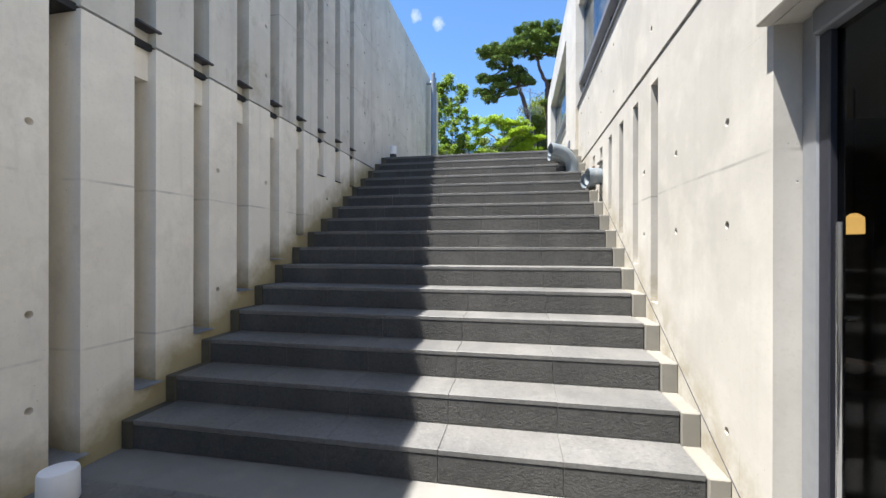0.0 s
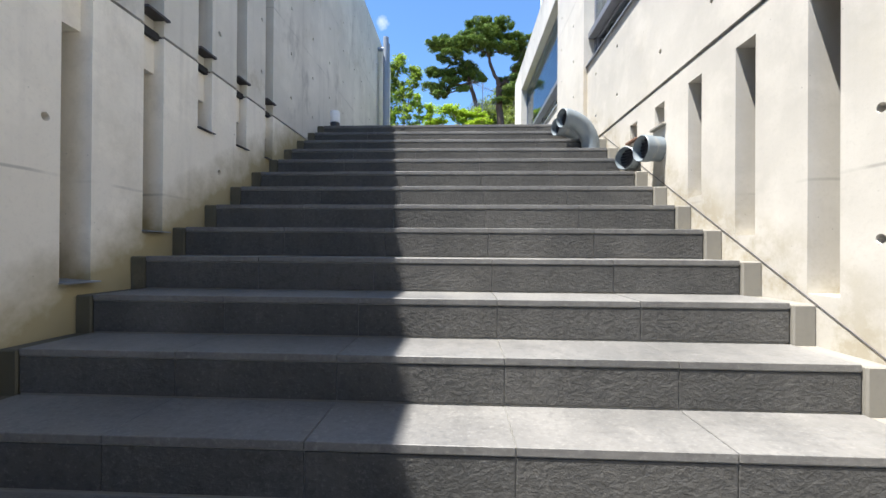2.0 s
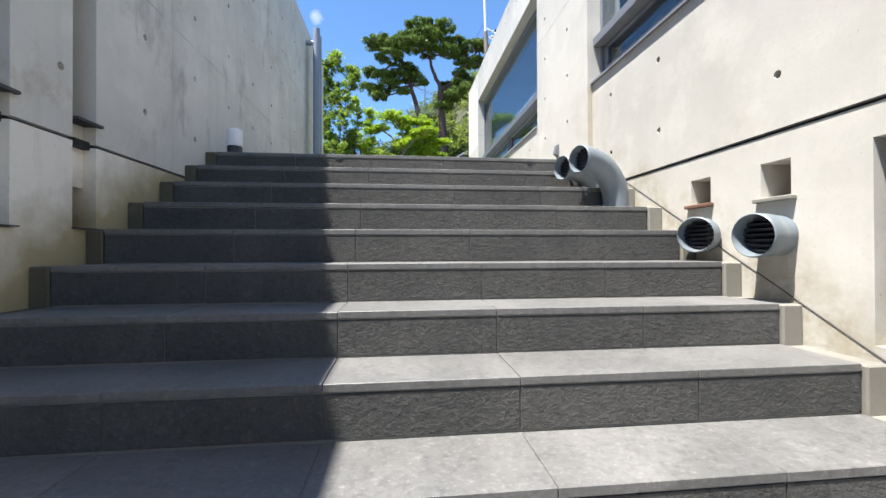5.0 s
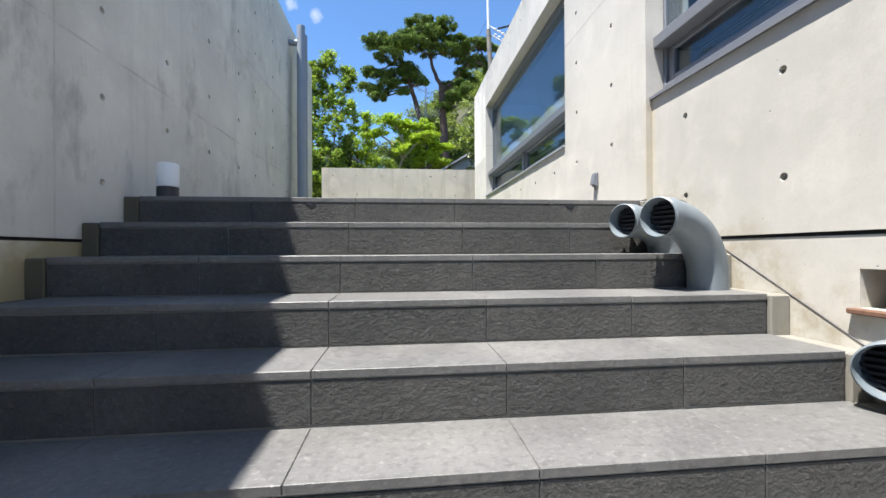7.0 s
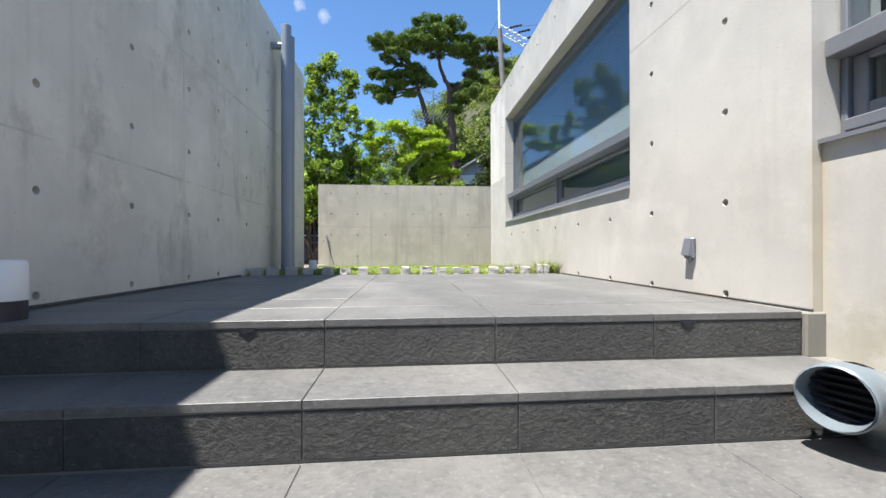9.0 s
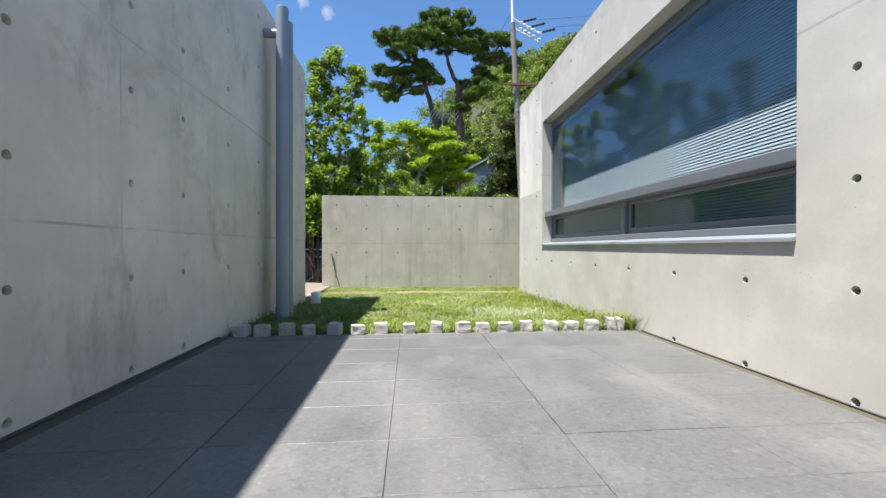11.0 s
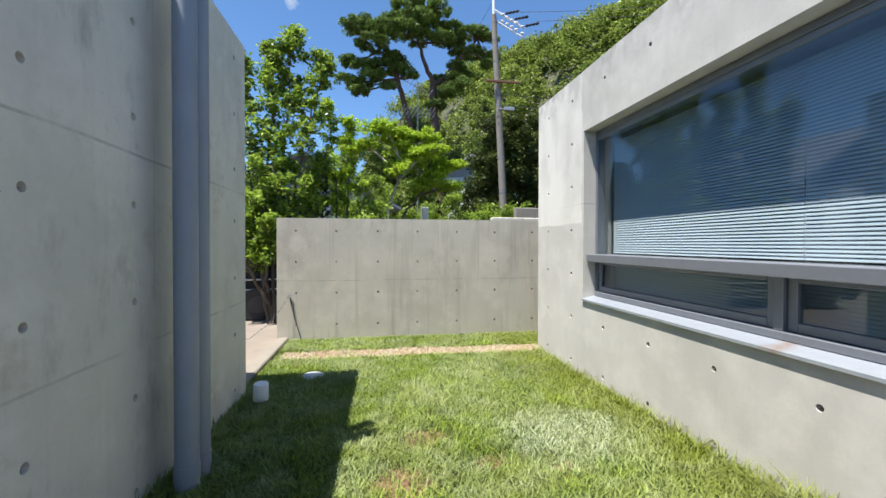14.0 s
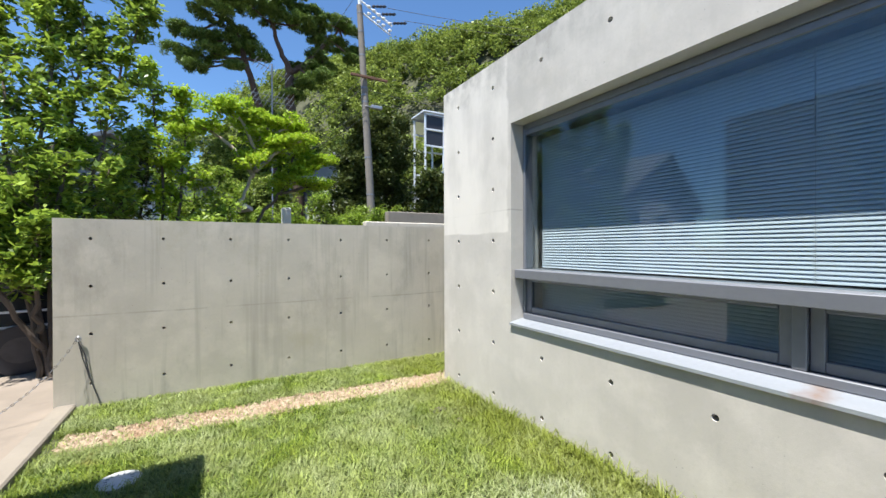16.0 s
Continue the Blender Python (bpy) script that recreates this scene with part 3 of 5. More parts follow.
r_edges = [q for a, b, f in right_slots for q in (a, b)]
r_holes = [(y, -0.515 - 0.4565 * k) for y in (-4.425, -3.84, -3.235, -0.886) for k in range(5) if -0.515 - 0.4565 * k > 0.57 * y + 0.1]
wall_r = thing("wall_right", relief(lines([-9.5, -7.2, DOOR_IN, 0.0] + r_edges), lines([FLOOR - 0.1, DOOR_Z, -0.39, JOINT - 0.008] + list(RIGHT_FOOT)),
               right_low_depth, lambda u, v, d: (XR + d, u, v), 0.32, r_holes), concrete_right,
               "pale sunlit cast concrete stair wall with slots", "wall", kind="structure")
g = Geo()
g.box(XR, XR + 0.152, DOOR_Y, DOOR_IN - 0.0005, FLOOR - 0.1, DOOR_Z - 0.0005)
thing("wall_right_jamb", g, concrete_right, "pale concrete jamb beside the glass door", "wall", kind="structure")
g = Geo()
g.box(XR + 0.012, XR + 0.04, right_slots[0][0] + 0.003, right_slots[0][0] + 0.016, RIGHT_FOOT[0] + 0.01, -0.395)
part("slot_profile", g, flash_dark, wall_r, "dark metal profile at the edge of a slot")
W1 = (-3.6, 0.0, 0.66, 2.20)     # strip window over the stairs: y, y, z, z
W2 = (1.27, 4.832, 0.685, 2.335)    # garden room window
ru_holes = [(y, -0.011 + 0.457 * k) for y in (-4.0, -3.42, -2.3, -1.7, -0.886, -0.30) for k in range(7)]
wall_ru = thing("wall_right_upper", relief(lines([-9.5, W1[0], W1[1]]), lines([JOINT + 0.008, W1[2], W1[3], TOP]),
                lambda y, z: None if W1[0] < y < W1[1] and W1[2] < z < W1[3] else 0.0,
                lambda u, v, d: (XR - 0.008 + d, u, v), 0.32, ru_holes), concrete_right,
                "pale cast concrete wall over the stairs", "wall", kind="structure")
rg_holes = [(y, 0.022 + 0.4485 * k) for y in (0.425, 1.02, 1.55, 2.126, 2.69, 3.275, 3.87, 4.475, 5.078, 5.655) for k in range(7)]
wall_g = thing("wall_garden_room", relief(lines([0.001, W2[0], W2[1], 5.95]), lines([-0.6, W2[2], W2[3], TOP + 0.03]),
               lambda y, z: None if W2[0] < y < W2[1] and W2[2] < z < W2[3] else 0.0,
               lambda u, v, d: (XW + d, u, v), 0.30, rg_holes), concrete_right,
               "pale cast concrete garden room wall with tie holes", "wall", kind="structure")
g = Geo()
g.box(XR + 0.02, XR + 0.30, -9.5, 0.0, JOINT - 0.02, JOINT + 0.02)
thing("wall_right_joint", g, dark_mat, "dark recessed joint between wall lifts", "wall joint", kind="structure")
g = Geo()
g.box(XW + 0.301, 6.0, -9.5, 5.95, TOP - 0.2, TOP + 0.02).box(XW + 0.301, 6.0, 5.65, 5.95, -0.6, TOP - 0.201).box(5.7, 6.0, -9.5, 5.649, FLOOR, TOP - 0.201)
g.box(XR + 0.321, 5.69, -9.5, 5.64, JOINT - 0.12, JOINT + 0.05)
thing("roof_garden_room", g, concrete_right, "flat concrete roof and far walls of the garden room", "roof", kind="structure")
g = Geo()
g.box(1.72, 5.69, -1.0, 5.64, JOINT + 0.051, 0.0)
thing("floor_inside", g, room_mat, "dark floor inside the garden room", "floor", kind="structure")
# canopy lip over the door
g = Geo()
g.box(XR - 0.054, XR + 0.001, -7.2, DOOR_Y + 0.012, DOOR_Z, DOOR_Z + 0.24, 0.006)
thing("door_canopy", g, concrete_right, "short concrete canopy over the glass door", "canopy", kind="structure")

# garden wall
b_holes = [(x, z) for x in (-1.848, -1.315, -0.75, -0.193, 0.377, 0.948, 1.528, 2.1) for z in (1.40, 0.977, 0.552, 0.112)]
thing("wall_back", relief([-2.10, 5.9], [-0.6, 1.575], lambda u, v: 0.0, lambda u, v, d: (u, YB + d, v), 0.18, b_holes, 0.014), concrete_back,
      "rain-streaked grey concrete garden wall", "wall", kind="structure")

# lower court: floor, and an added unseen wall behind, low to admit sky light
g = Geo()
g.box(XL - 0.3, XR + 0.3, -9.5, -4.3, FLOOR - 0.2, FLOOR)
court = thing("floor_court", g, joint_mat, "paved court at the stair foot, dark slate then added pale bounce tiles", "floor", kind="structure")
g = Geo()
g.box(XL - 0.4, XR + 0.4, -9.9, -9.502, FLOOR, -0.3)
thing("wall_south", g, concrete_right, "plain unseen concrete wall added to close the court", "wall", kind="structure")

# stair core, with the bare strips beside the tiles
TILE_L, TILE_R = -1.80, 1.205
stairs = base("stairs", 0, 0, 0, "wide flight of dark slate tiled stairs", "stairs", kind="structure")
for k in range(STEPS):
    y0 = -TREAD * k + 0.007
    g = Geo()
    g.box(TILE_L + 0.001, TILE_R - 0.003, y0, y0 + TREAD + 0.6 if k else 0.298, -RISE * (k + 1) - 0.12, -RISE * k - 0.005)
    part("step_core", g, joint_mat, stairs)
g = Geo()
for k in range(STEPS):
    y0 = -TREAD * k - 0.012
    g.box(TILE_R + 0.004, XR, y0, y0 + TREAD, -RISE * (k + 1) - 0.05, -RISE * k - 0.004, 0.006)
thing("stair_strings", g, concrete_step, "bare concrete strip beside the stair tiles", "stair edge", kind="structure")
g = Geo()
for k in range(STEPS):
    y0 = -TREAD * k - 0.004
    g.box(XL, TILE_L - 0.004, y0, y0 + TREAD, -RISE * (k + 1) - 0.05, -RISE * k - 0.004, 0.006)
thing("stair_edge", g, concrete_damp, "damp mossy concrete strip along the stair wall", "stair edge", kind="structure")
g = Geo()
g.tube([(XR - 0.001, 0.0, 0.004), (XR - 0.001, -TREAD * STEPS, FLOOR + 0.004)], 0.0026, 6)
thing("wall_right_trim", g, flash_dark, "dark sealant line along the stair wall foot", "trim", kind="structure")

g = Geo()
g.tube([(XW - 0.002, 0.0, 0.003), (XW - 0.002, 2.50, 0.003)], 0.005, 6)
thing("wall_foot_trim", g, flash_dark, "dark open joint along the foot of the room wall", "trim", kind="structure")
g = Geo()
g.tube([(XL + 0.004, 0.3, 0.003), (XL + 0.004, 2.50, 0.003)], 0.008, 6)
thing("wall_foot_trim", g, flash_dark, "dark open joint along the foot of the building wall", "trim", kind="structure")

# landing and ground
LAND = 2.52
g = Geo()
g.box(XL, XW, 0.3, LAND + 0.05, -0.35, -0.006)
landing = thing("landing", g, joint_mat, "dark slate paved landing above the stairs", "floor", kind="structure")
g = Geo()
GZ = -0.13
for a, b, c, d in ((-900, -2.2, -900, 900), (6.0, 900, -900, 900), (-2.2, 6.0, 7.03, 900), (-2.2, 6.0, -900, -9.9)):
    g.quad((a, c, GZ), (b, c, GZ), (b, d, GZ), (a, d, GZ))
thing("ground", g, soil_mat, "bare soil and litter under the trees", "ground", kind="structure")
g = Geo()
nx, ny = 24, 36


def lawn_z(x, y):
    return -0.015 - 0.085 * min(1, max(0, (y - LAND) / 2.6)) + 0.012 * noise.noise(Vector((x * 1.3, y * 1.3, 0)))


for j in range(ny + 1):
    for i in range(nx + 1):
        x, y = XL - 0.06 + (3.7 + 0.06 - 0.0) * i / nx, LAND + 0.02 + (YB - LAND - 0.02) * j / ny
        g.v.append((x, y, lawn_z(x, y)))
for j in range(ny):
    for i in range(nx):
        a = j * (nx + 1) + i
        g.f.append((a, a + 1, a + nx + 2, a + nx + 1))
thing("lawn", g, lawn_mat, "sunlit lawn with a few bare brown patches", "lawn", kind="structure", smooth=True)
g = Geo()
g.box(-2.09, -1.945, 4.85, YB - 0.005, -0.4, -0.045, 0.012)
thing("kerb", g, concrete_kerb, "worn concrete kerb beside the drive", "kerb", kind="structure")
g = Geo()
g.box(-9.0, -2.095, 4.3, 10.3, -0.5, -0.10)
thing("road", g, concrete_road, "sunlit beige concrete drive", "road", kind="structure")

# tiles: shared meshes, one object each
cols = [(-1.799, -1.2015), (-1.1985, -0.6015), (-0.5985, -0.0015), (0.0015, 0.5985), (0.6015, 1.203)]
mesh_cache = {}


def tile_mesh(name, w, d, h, mat, b):
    key = (name, round(w, 3), round(d, 3), round(h, 3))
    if key not in mesh_cache:
        q = Geo()
        q.box(-w / 2, w / 2, -d / 2, d / 2, -h / 2, h / 2, b)
        mesh_cache[key] = mesh_of(name, q, mat)
    return mesh_cache[key]


def tile(name, x0, x1, y0, y1, z0, z1, mat, parent, b=0.0018):
    ob = new(name, tile_mesh(name, x1 - x0, y1 - y0, z1 - z0, mat, b))
    ob.location = ((x0 + x1) / 2, (y0 + y1) / 2, (z0 + z1) / 2)
    ob.parent = parent
    return ob


rng = random.Random(4)
for k in range(STEPS):
    y0, z0 = -TREAD * k, -RISE * k
    for a, b in cols:
        dz = rng.uniform(-0.0012, 0.0012)
        tile("tread_tile", a, b, y0, y0 + TREAD - 0.004, z0 - 0.026 + dz, z0 + dz, tread_mat, stairs)
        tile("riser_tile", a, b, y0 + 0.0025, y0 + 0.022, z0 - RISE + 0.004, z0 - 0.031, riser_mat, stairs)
lcols = cols[:4] + [(0.6015, 1.197)]
row = 0
y = TREAD + 0.002
while y < LAND - 0.05:
    y1 = min(y + 0.2975, LAND)
    for a, b in lcols:
        dz = rng.uniform(-0.001, 0.001)
        tile("paving_tile", a, b, y, y1, -0.024 + dz, dz, tread_mat, landing)
    y = y1 + 0.0025
g = Geo()
g.box(TILE_R + 0.002, XW - 0.001, 0.29, LAND, -0.03, -0.003, 0.002)
thing("landing_trim", g, concrete_damp, "narrow dark concrete edge strip along the room wall", "trim", kind="structure")
g = Geo()
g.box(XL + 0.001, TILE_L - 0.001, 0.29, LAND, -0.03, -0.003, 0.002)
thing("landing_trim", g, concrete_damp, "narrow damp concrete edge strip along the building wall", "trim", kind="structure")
y = -4.77
while y > -9.4:
    for a, b in cols:
        # beyond y -5.6 the unseen tiles are pale only to brighten the stairwell
        tile("court_tile", a, b, y - 0.294, y, FLOOR + 0.001, FLOOR + 0.012, tread_mat if y > -5.6 else court_bounce_mat, court)
    y -= 0.298

# ---- windows ----
flash_sill = plain("sill_grey", (0.20, 0.205, 0.22), 0.5, 0.3, 0.2, 12)


def window(name, y0, y1, z0, z1, x, rail, mulls, label, sill=flash_mat, recess=0.125):
    """A recessed strip window: frame, lower casements under a deep rail, a large pane above, sill."""
    w = base(name, x, (y0 + y1) / 2, z0, label, "window", kind="structure")
    w.location = (0, 0, 0)
    fx = x + recess
    def bar(nm, a, b, c, d, e, f, mat=alu, lab=""):
        q = Geo()
        q.box(a, b, c, d, e, f, 0.004)
        return part(nm, q, mat, w, lab)
    t = 0.028
    bar("window_frame", fx, fx + 0.09, y1 - t, y1 - 0.002, z0 + 0.002, z1 - 0.002)
    bar("window_frame", fx, fx + 0.09, y0 + 0.002, y0 + t, z0 + 0.002, z1 - 0.002)
    bar("window_frame", fx, fx + 0.09, y0 + t, y1 - t, z1 - 0.05, z1 - 0.002)
    bar("window_frame", fx + 0.006, fx + 0.09, y0 + t, y1 - t, z1 - 0.09, z1 - 0.051)
    bar("window_frame", fx - 0.02, fx + 0.09, y0 + t, y1 - t, z0 + 0.03, z0 + 0.075)
    bar("window_rail", x + 0.03 - 0.5 * (0.125 - recess), fx + 0.26, y0 + 0.004, y1 - 0.004, rail - 0.072, rail, alu if sill is flash_mat else sill, "deep aluminium rail")
    # sloping sill
    q = Geo()
    q.v += [(fx + 0.02, y0 - 0.0, z0 + 0.035), (fx + 0.02, y1 - 0.002, z0 + 0.035), (x - 0.022, y1 - 0.002, z0 + 0.004), (x - 0.022, y0, z0 + 0.004)]
    q.v += [(a, b, c - (0.018 if a < x else 0.034)) for a, b, c in q.v[:4]]
    q.f += [(0, 1, 2, 3), (7, 6, 5, 4), (0, 4, 5, 1), (1, 5, 6, 2), (2, 6, 7, 3), (3, 7, 4, 0)]
    part("window_sill", q, sill_mat if sill is flash_mat else sill, w, "projecting metal sill")
    edges = [y0 + t] + list(mulls) + [y1 - t]
    for m in mulls:
        bar("mullion", fx - 0.005, fx + 0.085, m - 0.028, m + 0.028, z0 + 0.076, rail - 0.073)
    for a, b in zip(edges, edges[1:]):
        aa, bb = a + (0.030 if a in mulls else 0.001), b - (0.030 if b in mulls else 0.001)
        za, zb = z0 + 0.077, rail - 0.074
        sash = bar("sash", fx + 0.02, fx + 0.06, aa, aa + 0.052, za, zb)
        bar("sash", fx + 0.02, fx + 0.06, bb - 0.052, bb, za, zb)
        bar("sash", fx + 0.02, fx + 0.06, aa + 0.053, bb - 0.053, za, za + 0.052)
        bar("sash", fx + 0.02, fx + 0.06, aa + 0.053, bb - 0.053, zb - 0.03, zb)
        q = Geo()
        q.box(fx + 0.038, fx + 0.042, aa + 0.054, bb - 0.054, za + 0.053, zb - 0.031)
        part("pane", q, glass, w).visible_shadow = False
    q = Geo()
    q.box(fx + 0.014, fx + 0.019, y0 + t + 0.002, y1 - t - 0.002, rail + 0.002, z1 - 0.091)
    part("pane", q, glass, w).visible_shadow = False
    return w


def blind(y0, y1, z0, z1, x, pitch, tilt):
    """A venetian blind of thin curved slats."""
    b = base("venetian_blind", x, (y0 + y1) / 2, z1, "closed grey venetian blind behind the glass", "blind", "window blinds")
    q = Geo()
    L = (y1 - y0) / 2
    n = 3
    for s in (-1, 1):
        for i in range(n + 1):
            u = (i / n - 0.5) * 0.0275
            zz = 0.0032 * (1 - (2 * i / n - 1) ** 2)
            cu, cz = u * math.cos(tilt) - zz * math.sin(tilt), u * math.sin(tilt) + zz * math.cos(tilt)
            q.v.append((cu, s * L, cz))
    for i in range(n):
        q.f.append((i, i + 1, n + 2 + i, n + 1 + i))
    me = mesh_of("slat", q, slat_mat, True)
    z = z0
    while z < z1:
        s = part("slat", me, None, b)
        s.location = (0, 0, z - z1)
        z += pitch
    for yy in (y0 + 0.18, y1 - 0.18):
        q = Geo()
        q.tube([(0.0, yy - (y0 + y1) / 2, z0 - z1), (0.0, yy - (y0 + y1) / 2, 0.0)], 0.0012, 5)
        part("ladder_cord", q, slat_mat, b)
    return b


window("window_1", *W2, XW, 1.125, [2.994], "long recessed garden room window with aluminium frames")
blind(2.989, W2[1] - 0.07, 0.80, 1.05, XW + 0.285, 0.0218, 1.06)
blind(W2[0] + 0.07, 2.986, 0.80, 1.05, XW + 0.285, 0.0218, 1.06)
blind(2.989, W2[1] - 0.07, 1.15, W2[3] - 0.1, XW + 0.285, 0.0218, 1.06)
blind(W2[0] + 0.07, 2.986, 1.15, W2[3] - 0.1, XW + 0.285, 0.0218, 1.12)
window("window_2", *W1, XR - 0.008, 1.05, [-1.8], "strip window over the stairs with aluminium frames", flash_sill, 0.075)
blind(-1.78, W1[1] - 0.07, 0.76, 0.98, XR + 0.275, 0.0218, 1.06)
blind(-1.78, W1[1] - 0.07, 1.08, W1[3] - 0.1, XR + 0.275, 0.0218, 1.06)
blind(W1[0] + 0.07, -1.82, 1.08, W1[3] - 0.1, XR + 0.275, 0.0218, 1.06)

# ---- door and what shows through it ----
d = base("door_1", 0, 0, 0, "tall glass door in a worn aluminium frame", "door", kind="structure")
g = Geo()
g.box(XR + 0.088, XR + 0.15, DOOR_Y - 0.08, DOOR_Y - 0.003, FLOOR + 0.013, DOOR_Z - 0.003, 0.006)
part("door_frame", g, alu_light, d, "pale aluminium jamb")
g = Geo()
g.box(XR + 0.07, XR + 0.15, -7.19, DOOR_Y - 0.081, DOOR_Z - 0.09, DOOR_Z - 0.003, 0.006)
part("door_frame", g, alu, d)
g = Geo()
g.box(XR + 0.09, XR + 0.14, DOOR_Y - 0.13, DOOR_Y - 0.082, FLOOR + 0.02, DOOR_Z - 0.092, 0.004)
part("door_leaf", g, black_plastic, d)
g = Geo()
g.box(XR + 0.112, XR + 0.12, -7.18, DOOR_Y - 0.131, FLOOR + 0.02, DOOR_Z - 0.092)
part("pane", g, door_glass, d)
handle = Geo()
handle.tube([(XR + 0.075, DOOR_Y - 0.20, FLOOR + 0.15), (XR + 0.075, DOOR_Y - 0.20, FLOOR + 1.25)], 0.011, 12)
for z in (0.35, 0.95):
    handle.tube([(XR + 0.075, DOOR_Y - 0.20, FLOOR + z), (XR + 0.113, DOOR_Y - 0.20, FLOOR + z)], 0.008, 8)
part("door_handle", handle, chrome, d, "tall chrome pull bar", True)
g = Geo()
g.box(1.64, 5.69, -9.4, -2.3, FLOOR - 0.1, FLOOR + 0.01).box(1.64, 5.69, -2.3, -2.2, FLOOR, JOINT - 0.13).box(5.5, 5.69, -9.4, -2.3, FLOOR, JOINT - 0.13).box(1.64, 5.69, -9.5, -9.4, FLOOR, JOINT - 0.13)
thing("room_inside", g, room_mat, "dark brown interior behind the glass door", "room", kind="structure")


def pendant(x, y, z):
    p = base("pendant_lamp", x, y, JOINT - 0.12, "small glowing amber pendant lamp on a cord", "lamp")
    q = Geo()
    q.tube([(0, 0, 0), (0, 0, z - JOINT + 0.12 + 0.08)], 0.006, 6)
    part("cord", q, black_plastic, p)
    zz = z - JOINT + 0.12
    q = Geo()
    q.lathe(0, 0, [(0.05, zz - 0.065), (0.056, zz - 0.058), (0.054, zz + 0.05), (0.022, zz + 0.082)], 16)
    part("shade", q, lamp_amber, p, "glowing amber shade", True)
    return p


pendant(2.75, -3.05, -1.36)
g = Geo()
g.lathe(3.9, -2.95 - 0.3, [(0.05, JOINT - 0.125 - 0.03), (0.09, JOINT - 0.15), (0.09, JOINT - 0.122)], 16)
thing("ceiling_lamp", g, lamp_warm, "small warm ceiling lamp in the dark room", "lamp", smooth=True)
g = Geo()
g.box(2.3, 4.6, -3.3, -2.6, FLOOR + 0.19, FLOOR + 0.24, 0.006)
t = base("low_table", 0, 0, 0, "dark low wooden table inside the room", "table")
part("top", g, room_mat, t)
for px, py in ((2.35, -3.25), (4.5, -3.25), (2.35, -2.7), (4.5, -2.7)):
    g = Geo()
    g.box(px, px + 0.06, py, py + 0.06, FLOOR + 0.011, FLOOR + 0.19, 0.004)
    part("leg", g, room_mat, t)
g = Geo()
g.lathe(2.85, -2.9, [(0.03, FLOOR + 0.241), (0.09, FLOOR + 0.28), (0.11, FLOOR + 0.33), (0.10, FLOOR + 0.33), (0.02, FLOOR + 0.26)], 18)
thing("bowl", g, plain("terracotta", (0.42, 0.20, 0.10), 0.6), "terracotta bowl on the dark table", "bowl", smooth=True)

# ---- things on the stairs and landing ----


def elbow(path, r, face, label):
    """A grey vent pipe with an open mouth, collar and grille."""
    p = base("vent_pipe", *path[0], label, "vent pipe", "grey vent pipes")
    o = Vector(path[0])
    pts = [Vector(q) - o for q in path]
    # smooth the bend
    for _ in range(3):
        out = [pts[0]]
        for a, b in zip(pts, pts[1:]):
            out += [a * 0.75 + b * 0.25, a * 0.25 + b * 0.75]
        pts = out + [pts[-1]]
    f = Vector(face).normalized()
    q = Geo()
    q.tube(pts, r, 28, False)
    part("pipe", q, pvc, p, "weathered grey plastic elbow", True)
    m = pts[-1]
    q = Geo()
    q.tube([m - f * 0.07, m - f * 0.07 + f * 0.004, m + f * 0.001, m + f * 0.006], [r + 0.001, r + 0.006, r + 0.007, r + 0.002], 28, False)
    q.tube([m + f * 0.006, m - f * 0.02, m - f * 0.12], [r + 0.002, r - 0.006, r - 0.008], 28, False)
    part("collar", q, pvc, p, "thick rounded rim", True)
    q = Geo()
    q.tube([m - f * 0.13, m - f * 0.128], r - 0.004, 24)
    part("duct_end", q, dark_mat, p)
    side = f.cross(Vector((0, 0, 1))).normalized()
    for i in range(-3, 4):
        h = i * r * 0.26
        w = math.sqrt(max(0.0, (r - 0.008) ** 2 - h * h))
        c = m - f * 0.055 + Vector((0, 0, h))
        a, b = c - side * w, c + side * w
        q = Geo()
        up = Vector((0, 0, 0.007)) + f * 0.008
        th = f * 0.0025
        q.v += [tuple(v) for v in (a - up, b - up, b + up, a + up, a - up - th, b - up - th, b + up - th, a + up - th)]
        q.f += [(0, 1, 2, 3), (7, 6, 5, 4), (0, 4, 5, 1), (1, 5, 6, 2), (2, 6, 7, 3), (3, 7, 4, 0)]
        part("grille_slat", q, black_plastic, p)
    return p


def bend(x, y, z0, mx, my, mz):
    """A quarter bend from an upright pipe to a level mouth."""
    reach = Vector((mx - x, my - y, 0))
    rise = mz - z0
    pts = [(x, y, z0)]
    for i in range(11):
        a = math.pi / 2 * i / 10
        pts.append(tuple(Vector((x, y, z0 + rise * 0.22)) + reach * 0.86 * (1 - math.cos(a)) + Vector((0, 0, rise * 0.78 * math.sin(a)))))
    return pts + [(mx, my, mz)]


elbow(bend(1.125, -0.66, -3 * RISE - 0.02, 0.825, -0.735, -0.172), 0.086, (-0.93, -0.36, -0.02),
      "bent grey plastic vent pipe rising from a stair tread")
elbow(bend(1.11, -0.37, -2 * RISE - 0.02, 0.838, -0.428, -0.166), 0.084, (-0.93, -0.36, -0.02),
      "bent grey plastic vent pipe rising from a stair tread")
elbow([(1.34, -1.688, -0.725), (1.28, -1.693, -0.725), (1.22, -1.706, -0.725), (1.15, -1.718, -0.725)], 0.090, (-0.985, -0.17, 0), "short grey vent pipe bent out of the stair wall")
elbow([(1.36, -1.26, -0.706), (1.30, -1.27, -0.706), (1.25, -1.30, -0.706), (1.185, -1.335, -0.706)], 0.088, (-0.88, -0.47, 0), "short grey vent pipe bent out of the stair wall")
